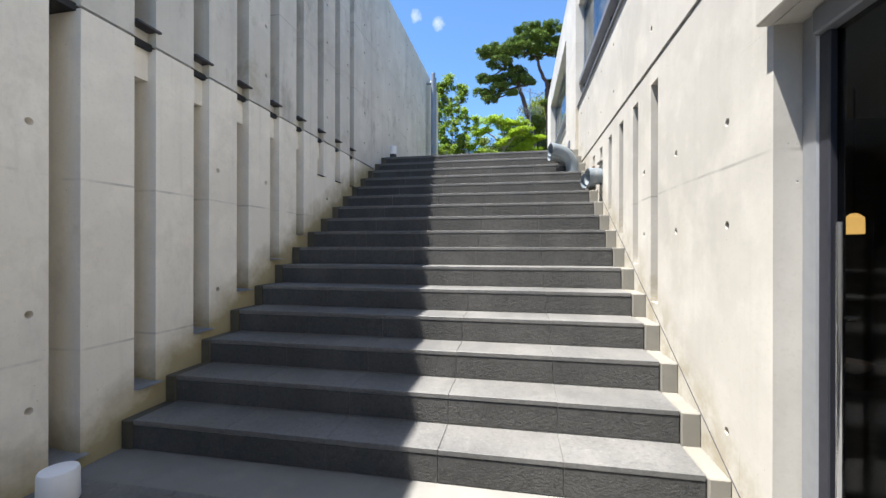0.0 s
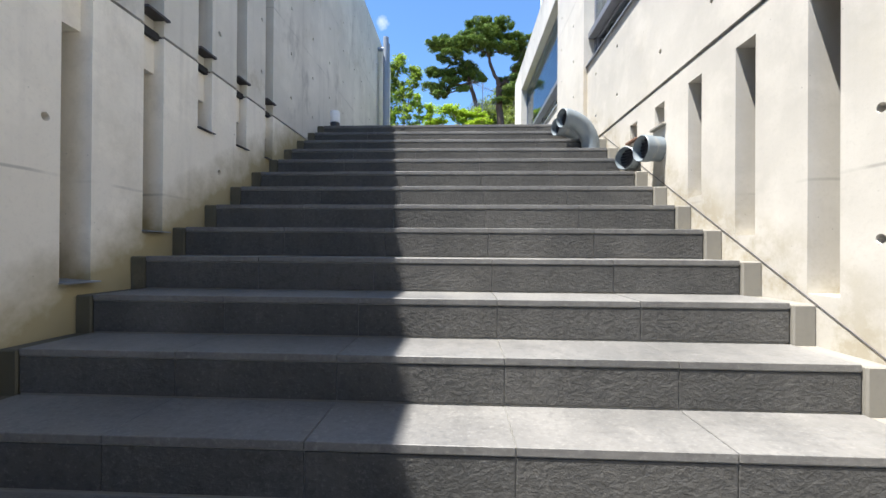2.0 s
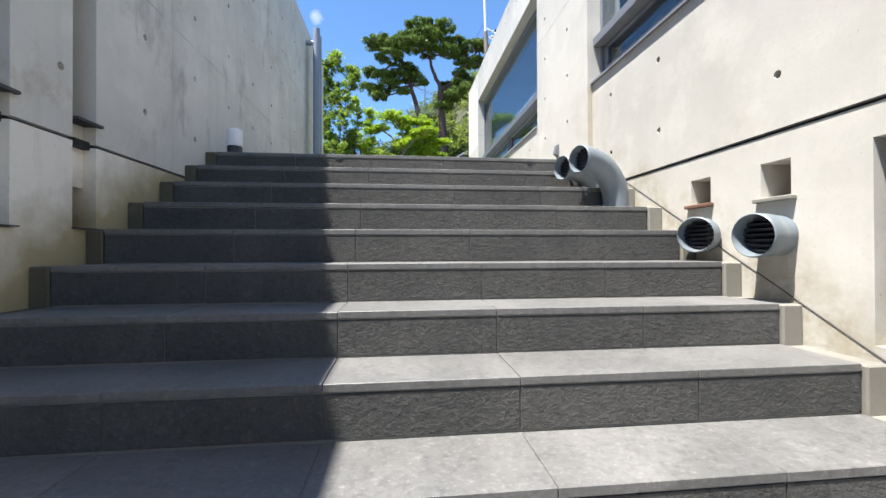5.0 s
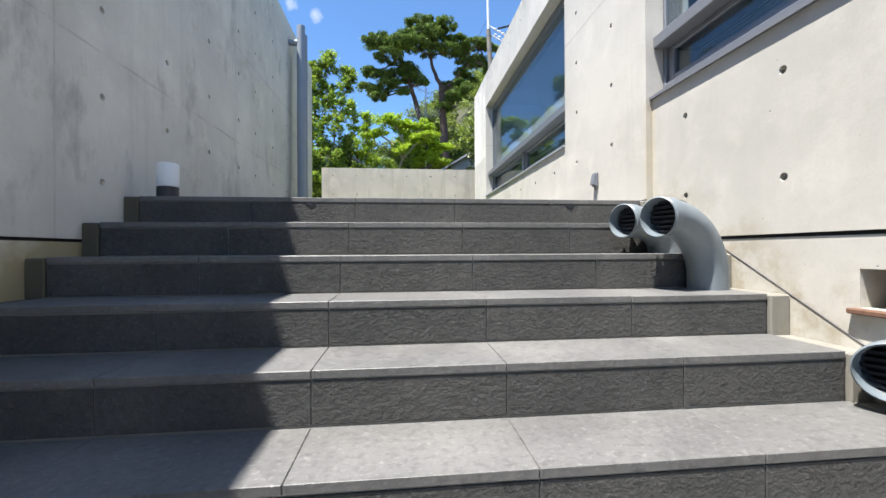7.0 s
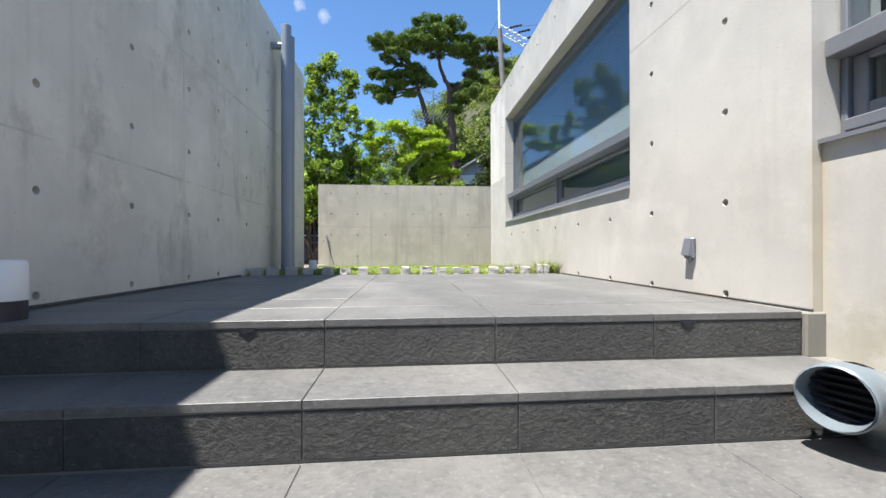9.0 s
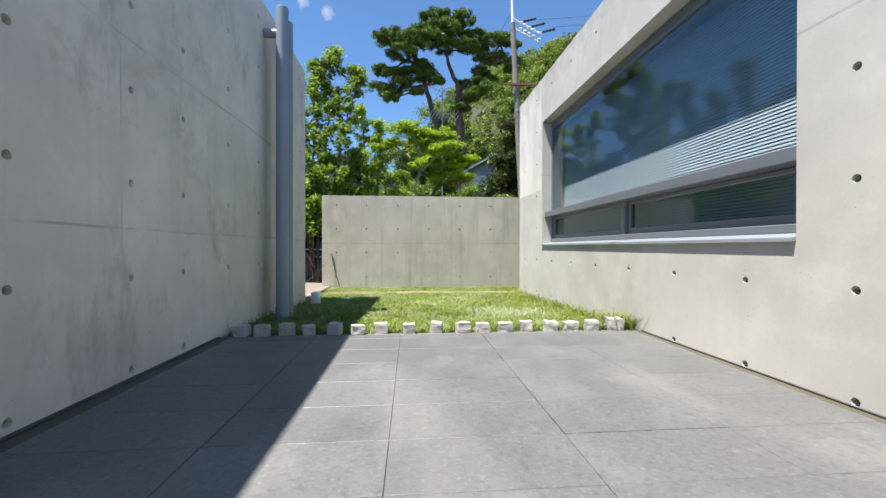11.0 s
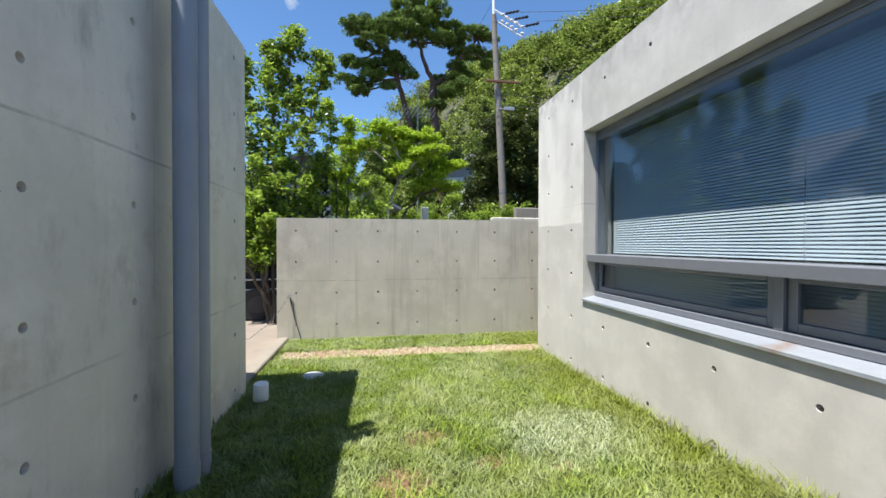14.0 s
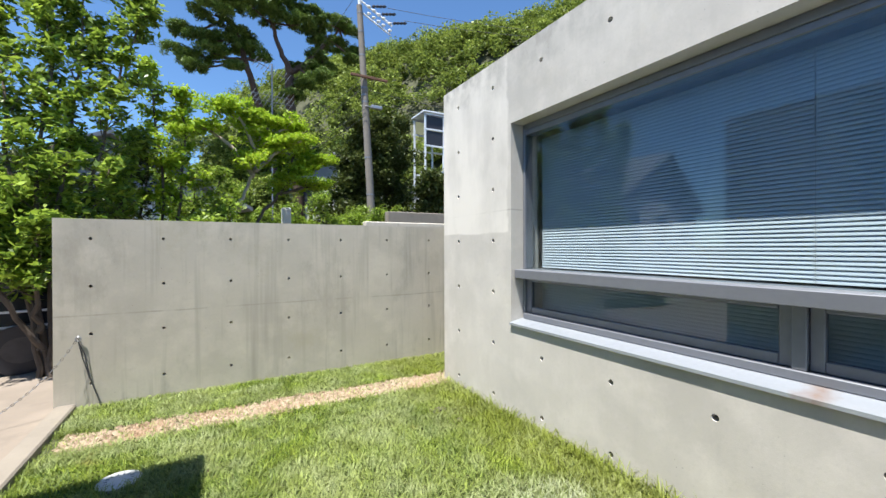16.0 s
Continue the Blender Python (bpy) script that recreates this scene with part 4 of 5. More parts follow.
for (y0, y1, z), dark in (((-1.775, -1.585, -0.56), 0), ((-1.325, -1.135, -0.54), 1)):
    g = Geo()
    g.box(XR - 0.03, XR + 0.15, y0, y1, z - 0.012, z + 0.008, 0.004)
    thing("slot_ledge", g, rust_mat if dark else concrete_step, "small projecting ledge under a wall slot", "ledge", kind="structure")


def bollard(x, y, z, lean=0.0, k=0.73):
    b = base("bollard_light", x, y, z, "low bollard light with opal white top and black base", "bollard light", "low bollard lights")
    q = Geo()
    q.lathe(0, 0, [(0.078, 0.0), (0.078, 0.062), (0.074, 0.066)], 28)
    part("base_ring", q, black_plastic, b, "black plastic base", True)
    q = Geo()
    q.lathe(0, 0, [(0.079, 0.0665), (0.081, 0.07), (0.079, 0.192), (0.074, 0.203), (0.06, 0.207)], 28)
    part("diffuser", q, white_plastic, b, "opal white diffuser", True)
    b.rotation_euler, b.scale = (lean, lean * 0.6, 0), (k, k, 1)
    return b


bollard(-1.70, 0.10, 0.0)
bollard(-1.55, -5.02, FLOOR + 0.012, 0, 0.90)
bollard(-1.70, 4.62, lawn_z(-1.7, 4.62) - 0.03, 0.06)


def sett(x, y, z, s, turn, seed):
    """A hand-split granite cube."""
    r = random.Random(seed)
    q = Geo()
    n = 5
    off = Vector((r.uniform(0, 90), r.uniform(0, 90), 0))
    sx, sy, sz = s * r.uniform(0.9, 1.1), s * r.uniform(0.85, 1.05), s * r.uniform(0.82, 1.0)
    seen = {}
    for ax in range(3):
        for side in (-1, 1):
            ids = []
            for i in range(n + 1):
                for j in range(n + 1):
                    p = [0, 0, 0]
                    p[ax], p[(ax + 1) % 3], p[(ax + 2) % 3] = side, 2 * i / n - 1, 2 * j / n - 1
                    key = tuple(round(c, 3) for c in p)
                    if key not in seen:
                        v = Vector(p)
                        v *= 1 - 0.07 * max(0, (v.length - 1.25))
                        v += 0.16 * noise.noise_vector(v * 1.1 + off) + 0.06 * noise.noise_vector(v * 3.1 + off)
                        seen[key] = len(q.v)
                        q.v.append((v.x * sx / 2, v.y * sy / 2, v.z * sz / 2))
                    ids.append(seen[key])
            for i in range(n):
                for j in range(n):
                    a = i * (n + 1) + j
                    ring = (ids[a], ids[a + n + 1], ids[a + n + 2], ids[a + 1])
                    q.f.append(ring if side > 0 else ring[::-1])
    ob = thing("granite_sett", q, granite, "rough split pale granite cube edging the lawn", "stone", "row of granite cubes")
    ob.matrix_world = pose(x, y, z + sz * 0.45, r.uniform(-4, 4), r.uniform(-4, 4), turn)
    return ob


row_x = (-1.76, -1.61, -1.44, -1.28, -1.09, -0.92, -0.75, -0.54, -0.33, -0.13, 0.02, 0.20, 0.37, 0.56, 0.72, 0.89, 1.07)
for i, x in enumerate(row_x):
    r = random.Random(50 + i)
    sett(x, 2.59 + r.uniform(-0.012, 0.02), -0.012, 0.092 if i < 16 else 0.106, r.uniform(-14, 14), 900 + i)

for i, py in enumerate((3.38, 3.52)):
    p = base("downpipe", -1.715, py, 0, "grey painted rainwater downpipe on the concrete wall", "downpipe", "rainwater downpipes")
    top = 2.86 if i == 0 else 2.80
    g = Geo()
    g.tube([(0, 0, -0.08), (0, 0, top - 0.004), (0, 0, top)], [0.056, 0.056, 0.052], 26)
    part("pipe", g, gutter_mat, p, smooth=True)
    g = Geo()
    g.tube([(0, 0, 0.02), (0, 0, 0.10)], 0.060, 26)
    part("collar", g, gutter_mat, p, "wider collar at the foot", True)
    if i:
        continue
    g = Geo()
    g.tube([(-0.164, 0.0, top - 0.24), (-0.03, 0, top - 0.24)], 0.04, 16)
    part("spigot", g, gutter_mat, p, "short stub into the wall", True)

o = base("outlet_cover", XW - 0.001, 0.66, 0.19, "grey weatherproof outlet cover on the wall", "outlet")
g = Geo()
g.box(-0.022, 0.001, -0.036, 0.036, 0.0, 0.115, 0.006)
part("body", g, alu, o)
g = Geo()
g.v += [(-0.024, -0.03, 0.105), (-0.024, 0.03, 0.105), (-0.042, 0.03, 0.02), (-0.042, -0.03, 0.02), (-0.0225, -0.03, 0.105), (-0.0225, 0.03, 0.105), (-0.0225, 0.03, 0.012), (-0.0225, -0.03, 0.012)]
g.f += [(0, 1, 2, 3), (7, 6, 5, 4), (0, 4, 5, 1), (1, 5, 6, 2), (2, 6, 7, 3), (3, 7, 4, 0)]
part("lid", g, alu, o, "sloping hinged lid")
g = Geo()
g.tube([(-0.012, 0, 0.0), (-0.012, 0, -0.03)], [0.012, 0.003], 8)
part("drip_spout", g, alu, o)

for x in (-0.86, 0.73):
    g = Geo()
    g.v += [(x - 0.03, -0.002, -0.028), (x + 0.03, -0.002, -0.028), (x, -0.002, -0.05), (x - 0.03, 0.008, -0.028), (x + 0.03, 0.008, -0.028), (x, 0.008, -0.05)]
    g.f += [(0, 1, 2), (5, 4, 3), (0, 3, 4, 1), (1, 4, 5, 2), (2, 5, 3, 0)]
    thing("nosing_clip", g, black_plastic, "small dark triangular clip under the top nosing", "clip", "nosing clips")

leaf_dry = plain("dry_leaf", (0.45, 0.16, 0.05), 0.7)
for x, y, z, turn in ((1.04, -0.87, -4 * RISE, 20),):
    g = Geo()
    g.v += [(-0.022, 0, 0.002), (-0.006, 0.009, 0.005), (0.018, 0.004, 0.003), (0.026, 0, 0.008), (0.018, -0.005, 0.003), (-0.006, -0.01, 0.006), (0.0, 0.0, 0.001)]
    g.f += [(0, 6, 1), (1, 6, 2), (2, 6, 3), (3, 6, 4), (4, 6, 5), (5, 6, 0)]
    ob = thing("fallen_leaf", g, leaf_dry, "small curled orange leaf lying on a stair tread", "leaf", "fallen leaves")
    ob.matrix_world = pose(x, y, z + 0.001, 0, 0, turn)

# ---- garden ----
g = Geo()
mx, my = -1.39, 5.28
g.lathe(mx, my, [(0.112, lawn_z(mx, my) - 0.02), (0.112, lawn_z(mx, my) + 0.016), (0.106, lawn_z(mx, my) + 0.02)], 32)
c = thing("drain_cover", g, iron_mat, "round pale drain cover set in the grass", "drain cover", smooth=True)
for k in range(14):
    a = 2 * math.pi * k / 14
    q = Geo()
    q.box(-0.003, 0.003, -0.010, 0.010, 0, 0.002)
    s = part("slot", q, pvc, c)
    s.matrix_world = pose(mx + 0.066 * math.cos(a), my + 0.066 * math.sin(a), lawn_z(mx, my) + 0.0203, 0, 0, math.degrees(a) - 90)


for x, y, turn in ((0.78, 5.24, 8), (0.80, 4.97, -5)):
    q = Geo()
    q.box(-0.075, 0.075, -0.035, 0.035, 0, 0.05, 0.006)
    ob = thing("stepping_slab", q, concrete_damp, "small dark grey slab sunk in the lawn", "slab", "slabs in the lawn")
    ob.matrix_world = pose(x, y, lawn_z(x, y) - 0.024, 0, 0, turn)


def spray(name, pos, axis_a, axis_b, mat, label, category, parent=None, kind="", tip=0.15):
    """One mesh of many pointed leaves: centres and two half axes for each."""
    n = len(pos)
    v = np.empty((n, 4, 3))
    v[:, 0], v[:, 1], v[:, 2], v[:, 3] = pos - axis_a, pos - axis_a * tip + axis_b, pos + axis_a, pos - axis_a * tip - axis_b
    me = bpy.data.meshes.new(name)
    me.vertices.add(4 * n)
    me.vertices.foreach_set("co", v.ravel())
    me.loops.add(4 * n)
    me.loops.foreach_set("vertex_index", np.arange(4 * n))
    me.polygons.add(n)
    me.polygons.foreach_set("loop_start", np.arange(0, 4 * n, 4))
    me.materials.append(mat)
    me.update(calc_edges=True)
    ob = new(name, me)
    ob.parent = parent
    return tagged(ob, label, category, kind=kind)


def blades(seed, n, x0, x1, y0, y1, hmin, hmax, keep):
    """Grass blades as one mesh: each a thin bent strip of two quads."""
    r = np.random.default_rng(seed)
    x, y = r.uniform(x0, x1, n), r.uniform(y0, y1, n)
    ok = keep(x, y, r)
    x, y = x[ok], y[ok]
    n = len(x)
    z = -0.02 - 0.085 * np.clip((y - LAND) / 2.6, 0, 1)
    h, a = r.uniform(hmin, hmax, n), r.uniform(0, 2 * np.pi, n)
    w = r.uniform(0.0018, 0.0042, n)
    lean = r.uniform(0.3, 1.7, n) * h
    px, py = -np.sin(a) * w, np.cos(a) * w
    lx, ly = np.cos(a) * lean, np.sin(a) * lean
    v = np.empty((n, 5, 3))
    v[:, 0] = np.stack([x - px, y - py, z], 1)
    v[:, 1] = np.stack([x + px, y + py, z], 1)
    v[:, 2] = np.stack([x + px * 0.8 + lx * 0.4, y + py * 0.8 + ly * 0.4, z + h * 0.65], 1)
    v[:, 3] = np.stack([x - px * 0.8 + lx * 0.4, y - py * 0.8 + ly * 0.4, z + h * 0.65], 1)
    v[:, 4] = np.stack([x + lx, y + ly, z + h], 1)
    me = bpy.data.meshes.new("grass")
    me.vertices.add(5 * n)
    me.vertices.foreach_set("co", v.ravel())
    k = np.arange(n)[:, None] * 5
    me.loops.add(7 * n)
    me.loops.foreach_set("vertex_index", np.concatenate([k + np.array([[0, 1, 2, 3]]), k + np.array([[3, 2, 4]])], 1).ravel())
    me.polygons.add(2 * n)
    me.polygons.foreach_set("loop_start", (np.arange(n)[:, None] * 7 + np.array([[0, 4]])).ravel())
    me.materials.append(blade_mat)
    me.update(calc_edges=True)
    return tagged(new("grass", me), "short sunlit lawn grass", "grass", kind="stuff")


def on_lawn(x, y, r):
    strip = (y > 5.86 - 0.02 * x) & (y < 6.16 - 0.02 * x) & (r.random(len(x)) > 0.16)
    u, v = x + r.normal(0, 0.06, len(x)), y + r.normal(0, 0.05, len(x))
    bare = ((u + 0.45) ** 2 / 0.05 + (v - 3.75) ** 2 / 0.03 < 1) | ((u + 0.1) ** 2 / 0.03 + (v - 3.4) ** 2 / 0.014 < 1) | ((u + 0.62) ** 2 / 0.05 + (v - 3.25) ** 2 / 0.03 < 1) | ((u - 0.3) ** 2 / 0.02 + (v - 3.25) ** 2 / 0.012 < 1)
    cover = (x - mx) ** 2 + (y - my) ** 2 < 0.11 ** 2
    edge = (x < -1.93) & (y < 4.86)
    inside = (x > XW - 0.005) & (y < 5.955)
    return ~strip & ~cover & ~edge & ~inside & ~(bare & (r.random(len(x)) > 0.25))


blades(3, 200000, -1.94, 1.9, LAND + 0.13, YB - 0.01, 0.018, 0.052, on_lawn)
blades(4, 16000, -1.9, 1.2, LAND + 0.13, 5.8, 0.04, 0.07, on_lawn)
blades(5, 900, XW - 0.12, XW - 0.01, LAND + 0.1, 5.9, 0.05, 0.13, on_lawn)
blades(6, 500, -1.87, -1.78, LAND + 0.1, 4.8, 0.05, 0.11, on_lawn)
blades(7, 350, 1.05, 1.24, LAND + 0.05, LAND + 0.22, 0.08, 0.18, on_lawn)

# pebbles of the drain strip
r = np.random.default_rng(11)
n = 5600
g = Geo()
octa = [(1, 0, 0), (-1, 0, 0), (0, 1, 0), (0, -1, 0), (0, 0, 1), (0, 0, -1)]
tri = [(0, 2, 4), (2, 1, 4), (1, 3, 4), (3, 0, 4), (2, 0, 5), (1, 2, 5), (3, 1, 5), (0, 3, 5)]
for i in range(n):
    x = r.uniform(-1.86, 1.9)
    y = 6.01 - 0.02 * x + r.uniform(-0.155, 0.155) + 0.06 * noise.noise(Vector((x * 2.2, 0, 5))) + r.normal(0, 0.03)
    s = r.uniform(0.009, 0.023)
    k = len(g.v)
    a = r.uniform(0, 6.28)
    ca, sa = math.cos(a), math.sin(a)
    zz = lawn_z(x, y) + s * 0.4
    for ox, oy, oz in octa:
        ox, oy, oz = ox * s * 1.3 + r.uniform(-0.3, 0.3) * s, oy * s + r.uniform(-0.3, 0.3) * s, oz * s * 0.7
        g.v.append((x + ox * ca - oy * sa, y + ox * sa + oy * ca, zz + oz))
    g.f += [tuple(k + q for q in t3) for t3 in tri]
thing("gravel", g, pebble_mat, "strip of reddish gravel along the garden wall", "gravel", kind="stuff")

# hook, chain and cable on the garden wall
h = base("wall_hook", -1.93, YB, 0.52, "small metal eye in the garden wall", "hook")
g = Geo()
pts = [(0.02 * math.cos(a), -0.02, 0.02 * math.sin(a)) for a in np.linspace(0, 6.2, 12)]
g.tube(pts, 0.005, 6)
part("ring", g, alu_light, h, smooth=True)
g = Geo()
g.tube([(0, -0.02, 0), (0, 0.01, 0)], 0.006, 6)
part("shank", g, alu_light, h)
ch = base("chain", -1.93, YB - 0.03, 0.51, "sagging white and black plastic chain across the drive", "chain")
link = Geo()
pts = [(0.015 * math.cos(a), 0.0075 * math.sin(a), 0) for a in np.linspace(0, 2 * math.pi, 11)]
link.tube(pts, 0.0018, 5, False)
links = [mesh_of("link", link, alu_light, True), mesh_of("link", link, flash_dark, True)]
N = 84
for i in range(N):
    u = i / (N - 1)
    px, py = -1.55 * u, -0.75 * u
    pz = -0.66 * (1 - (1 - u) ** 4.5) + 0.02
    slope = math.degrees(math.atan2(-2.97 * (1 - u) ** 3.5, 1.72))
    s = part("link", links[i % 2], None, ch)
    s.matrix_basis = pose(px, py, pz, 0, 0, 180 + math.degrees(math.atan2(0.75, 1.55))) @ pose(0, 0, 0, 90 if i % 2 else 0, -slope, 0)
g = Geo()
g.tube([(-1.93, YB - 0.02, 0.50), (-1.905, YB - 0.015, 0.36), (-1.865, YB - 0.012, 0.20), (-1.81, YB - 0.02, 0.02), (-1.775, YB - 0.03, -0.09)], 0.005, 7)
g.tube([(-1.93, YB - 0.02, 0.50), (-1.885, YB - 0.014, 0.37), (-1.86, YB - 0.013, 0.20)], 0.0035, 7)
thing("cable", g, wire_mat, "loose black cable hanging from the wall eye", "cable", smooth=True)

# ---- trees and distance ----


def limb(g, p, way, length, r0, r1, r, bend=0.25, n=6, sides=7):
    """Adds one wandering tapered limb, and gives its points."""
    p, way = Vector(p), Vector(way).normalized()
    pts = [p.copy()]
    for i in range(n):
        way = (way + Vector((r.uniform(-bend, bend), r.uniform(-bend, bend), r.uniform(-bend * 0.4, bend * 0.6)))).normalized()
        p = p + way * length / n
        pts.append(p.copy())
    g.tube(pts, [r0 + (r1 - r0) * i / n for i in range(n + 1)], sides)
    return pts


def clumps(centres, sizes, per, leaf, rs, flat=0.75, droop=0.25, slim=0.42):
    """Leaf centres and axes round clump centres."""
    c = np.repeat(np.array(centres), per, 0)
    s = np.repeat(np.array(sizes), per)[:, None]
    d = rs.normal(0, 1, c.shape)
    d /= np.linalg.norm(d, axis=1)[:, None]
    pos = c + d * s * np.cbrt(rs.uniform(0.08, 1, len(c)))[:, None] * np.array([1, 1, flat])
    a = rs.normal(0, 1, c.shape)
    a[:, 2] = a[:, 2] * 0.5 - droop
    a /= np.linalg.norm(a, axis=1)[:, None]
    nrm = rs.normal(0, 0.55, c.shape)
    nrm[:, 2] += 1
    b = np.cross(a, nrm)
    b /= np.linalg.norm(b, axis=1)[:, None]
    ln = (leaf * rs.uniform(0.6, 1.25, len(c)))[:, None]
    return pos, a * ln, b * ln * slim


def broadleaf(x, y, z, height, spread, seed, mat, bark, label, leaf=0.05, stems=3, per=55, low=0.15, boughs=26, clump=0.32, lean=(0, 0), level=(0.15, 0.7), flat=0.75):
    """A tree of a few stems, side limbs and clumps of leaves at their ends."""
    r, rs = random.Random(seed), np.random.default_rng(seed)
    t = base("tree", x, y, z, label, "tree")
    g = Geo()
    cs, sz = [], []
    for k in range(stems):
        a = 2 * math.pi * k / stems + r.uniform(-0.5, 0.5)
        h = height * r.uniform(0.75, 1.0) if k else height
        way = (math.cos(a) * 0.28 * spread / height + lean[0], math.sin(a) * 0.28 * spread / height + lean[1], 1)
        pts = limb(g, (math.cos(a) * 0.06, math.sin(a) * 0.06, -0.1), way, h * 0.95, 0.028 + 0.010 * height, 0.008, r, 0.14, 9, 8)
        for i, p in enumerate(pts[1:], 1):
            u = i / (len(pts) - 1)
            if u < low:
                continue
            reach = spread * 0.62 * (1.05 - 0.75 * u) * r.uniform(0.7, 1.1)
            for q in range(max(1, round(boughs / (stems * 8)))):
                b = r.uniform(0, 2 * math.pi)
                bp = limb(g, p, (math.cos(b), math.sin(b), r.uniform(*level)), reach, 0.016, 0.004, r, 0.3, 4, 5)
                for w in bp[1:]:
                    cs.append(tuple(w + Vector((r.uniform(-0.1, 0.1), r.uniform(-0.1, 0.1), r.uniform(-0.05, 0.1)))))
                    sz.append(clump * r.uniform(0.55, 1.15))
            if u > 0.8:
                cs.append(tuple(p))
                sz.append(clump * 0.6)
    part("trunk", g, bark, t, smooth=True)
    pos, a, b = clumps(cs, sz, per, leaf, rs, flat)
    spray("crown", pos, a, b, mat, "", "", t)
    return t


def pine(x, y, z, seed, trunks, pads, label):
    """A red pine: bent bare trunks and flat pads of needles on crooked boughs."""
    r, rs = random.Random(seed), np.random.default_rng(seed)
    t = base("pine_tree", x, y, z, label, "tree")
    g = Geo()
    for path, r0, r1 in trunks:
        pts = [Vector(p) for p in path]
        for _ in range(2):
            out = [pts[0]]
            for a, b in zip(pts, pts[1:]):
                out += [a * 0.75 + b * 0.25, a * 0.25 + b * 0.75]
            pts = out + [pts[-1]]
        pts = [p + Vector((r.uniform(-0.05, 0.05), r.uniform(-0.05, 0.05), 0)) for p in pts]
        g.tube(pts, [r0 + (r1 - r0) * i / (len(pts) - 1) for i in range(len(pts))], 10)
    cs, sz = [], []
    ends = [Vector(p) for path, _, _ in trunks for p in path[1:]]
    for px, pz, rad in pads:
        rad, pz = rad * 1.1, pz - 0.22
        py = r.uniform(-0.9, 0.9)
        p = Vector((px, py, pz))
        near = min(ends, key=lambda e: (e - p).length)
        mid = near.lerp(p, 0.5) + Vector((r.uniform(-0.2, 0.2), r.uniform(-0.2, 0.2), -0.15))
        g.tube([near, mid, p - Vector((0, 0, 0.1))], [0.07, 0.05, 0.02], 6)
        for k in range(int(34 * rad * rad) + 9):
            a, q = r.uniform(0, 2 * math.pi), rad * math.sqrt(r.uniform(0, 1))
            hh = 0.42 * rad * (1 - (q / rad) ** 2)
            cs.append((px + q * math.cos(a), py + 1.2 * q * math.sin(a), pz + r.uniform(-0.45, 1) * hh))
            sz.append(r.uniform(0.17, 0.30))
    part("trunk", g, bark_pine, t, smooth=True)
    pos, a, b = clumps(cs, sz, 105, 0.13, rs, 0.7, -0.55, 0.15)
    spray("crown", pos, a, b, needle_mat, "", "", t)
    return t


def curve(pts, rounds=2):
    """Cuts the corners of a line of points."""
    pts = [Vector(p) for p in pts]
    for _ in range(rounds):
        out = [pts[0]]
        for a, b in zip(pts, pts[1:]):
            out += [a * 0.75 + b * 0.25, a * 0.25 + b * 0.75]
        pts = out + [pts[-1]]
    return pts


def stemmed(x, y, z, seed, stems, mat, bark, label, leaf=0.05, twig=0.6, per=26, clump=0.15, start=0.3, rise=(0.3, 1.3), flat=0.8, dense=0.10, droop=0.25, thick=0.035):
    """A tree grown on given stems: twigs along each stem, forked once, with a tuft of leaves at every tip."""
    r, rs = random.Random(seed), np.random.default_rng(seed)
    t = base("tree", x, y, z, label, "tree")
    g = Geo()
    cs, sz = [], []

    def tuft(p, k=1.0):
        cs.append(tuple(p + Vector((r.uniform(-0.05, 0.05), r.uniform(-0.05, 0.05), r.uniform(-0.03, 0.05)))))
        sz.append(clump * k * r.uniform(0.6, 1.3))

    for path in stems:
        pts = curve(path)
        pts = [p + Vector((r.uniform(-0.03, 0.03), r.uniform(-0.03, 0.03), 0)) for p in pts]
        n = len(pts) - 1
        g.tube(pts, [thick * (1 - 0.85 * i / n) for i in range(n + 1)], 8)
        total = sum((b - a).length for a, b in zip(pts, pts[1:]))
        for s in range(int(total / dense)):
            u = (s + r.random()) * dense / total
            if u < start or u > 1:
                continue
            i = min(n - 1, int(u * n))
            p = pts[i].lerp(pts[i + 1], u * n - i)
            w = r.uniform(0, 2 * math.pi)
            reach = twig * (1.15 - 0.75 * (u - start) / (1 - start)) * r.uniform(0.45, 1.1)
            bp = limb(g, p, (math.cos(w), math.sin(w), r.uniform(*rise)), reach, 0.010, 0.003, r, 0.28, 4, 4)
            for q in bp[2:]:
                if r.random() < 0.8:
                    tuft(q)
            for q in (1, 2, 3):
                if r.random() < 0.75:
                    d = Vector((r.uniform(-1, 1), r.uniform(-1, 1), r.uniform(*rise) * 0.7))
                    fp = limb(g, bp[q], d, reach * r.uniform(0.3, 0.55), 0.005, 0.002, r, 0.3, 2, 3)
                    tuft(fp[-1])
                    tuft(fp[1], 0.7)
        tuft(pts[-1], 0.8)
        tuft(pts[-2], 0.8)
    part("trunk", g, bark, t, smooth=True)
    pos, a, b = clumps(cs, sz, per, leaf, rs, flat, droop, 0.40)
    spray("crown", pos, a, b, mat, "", "", t)
    return t


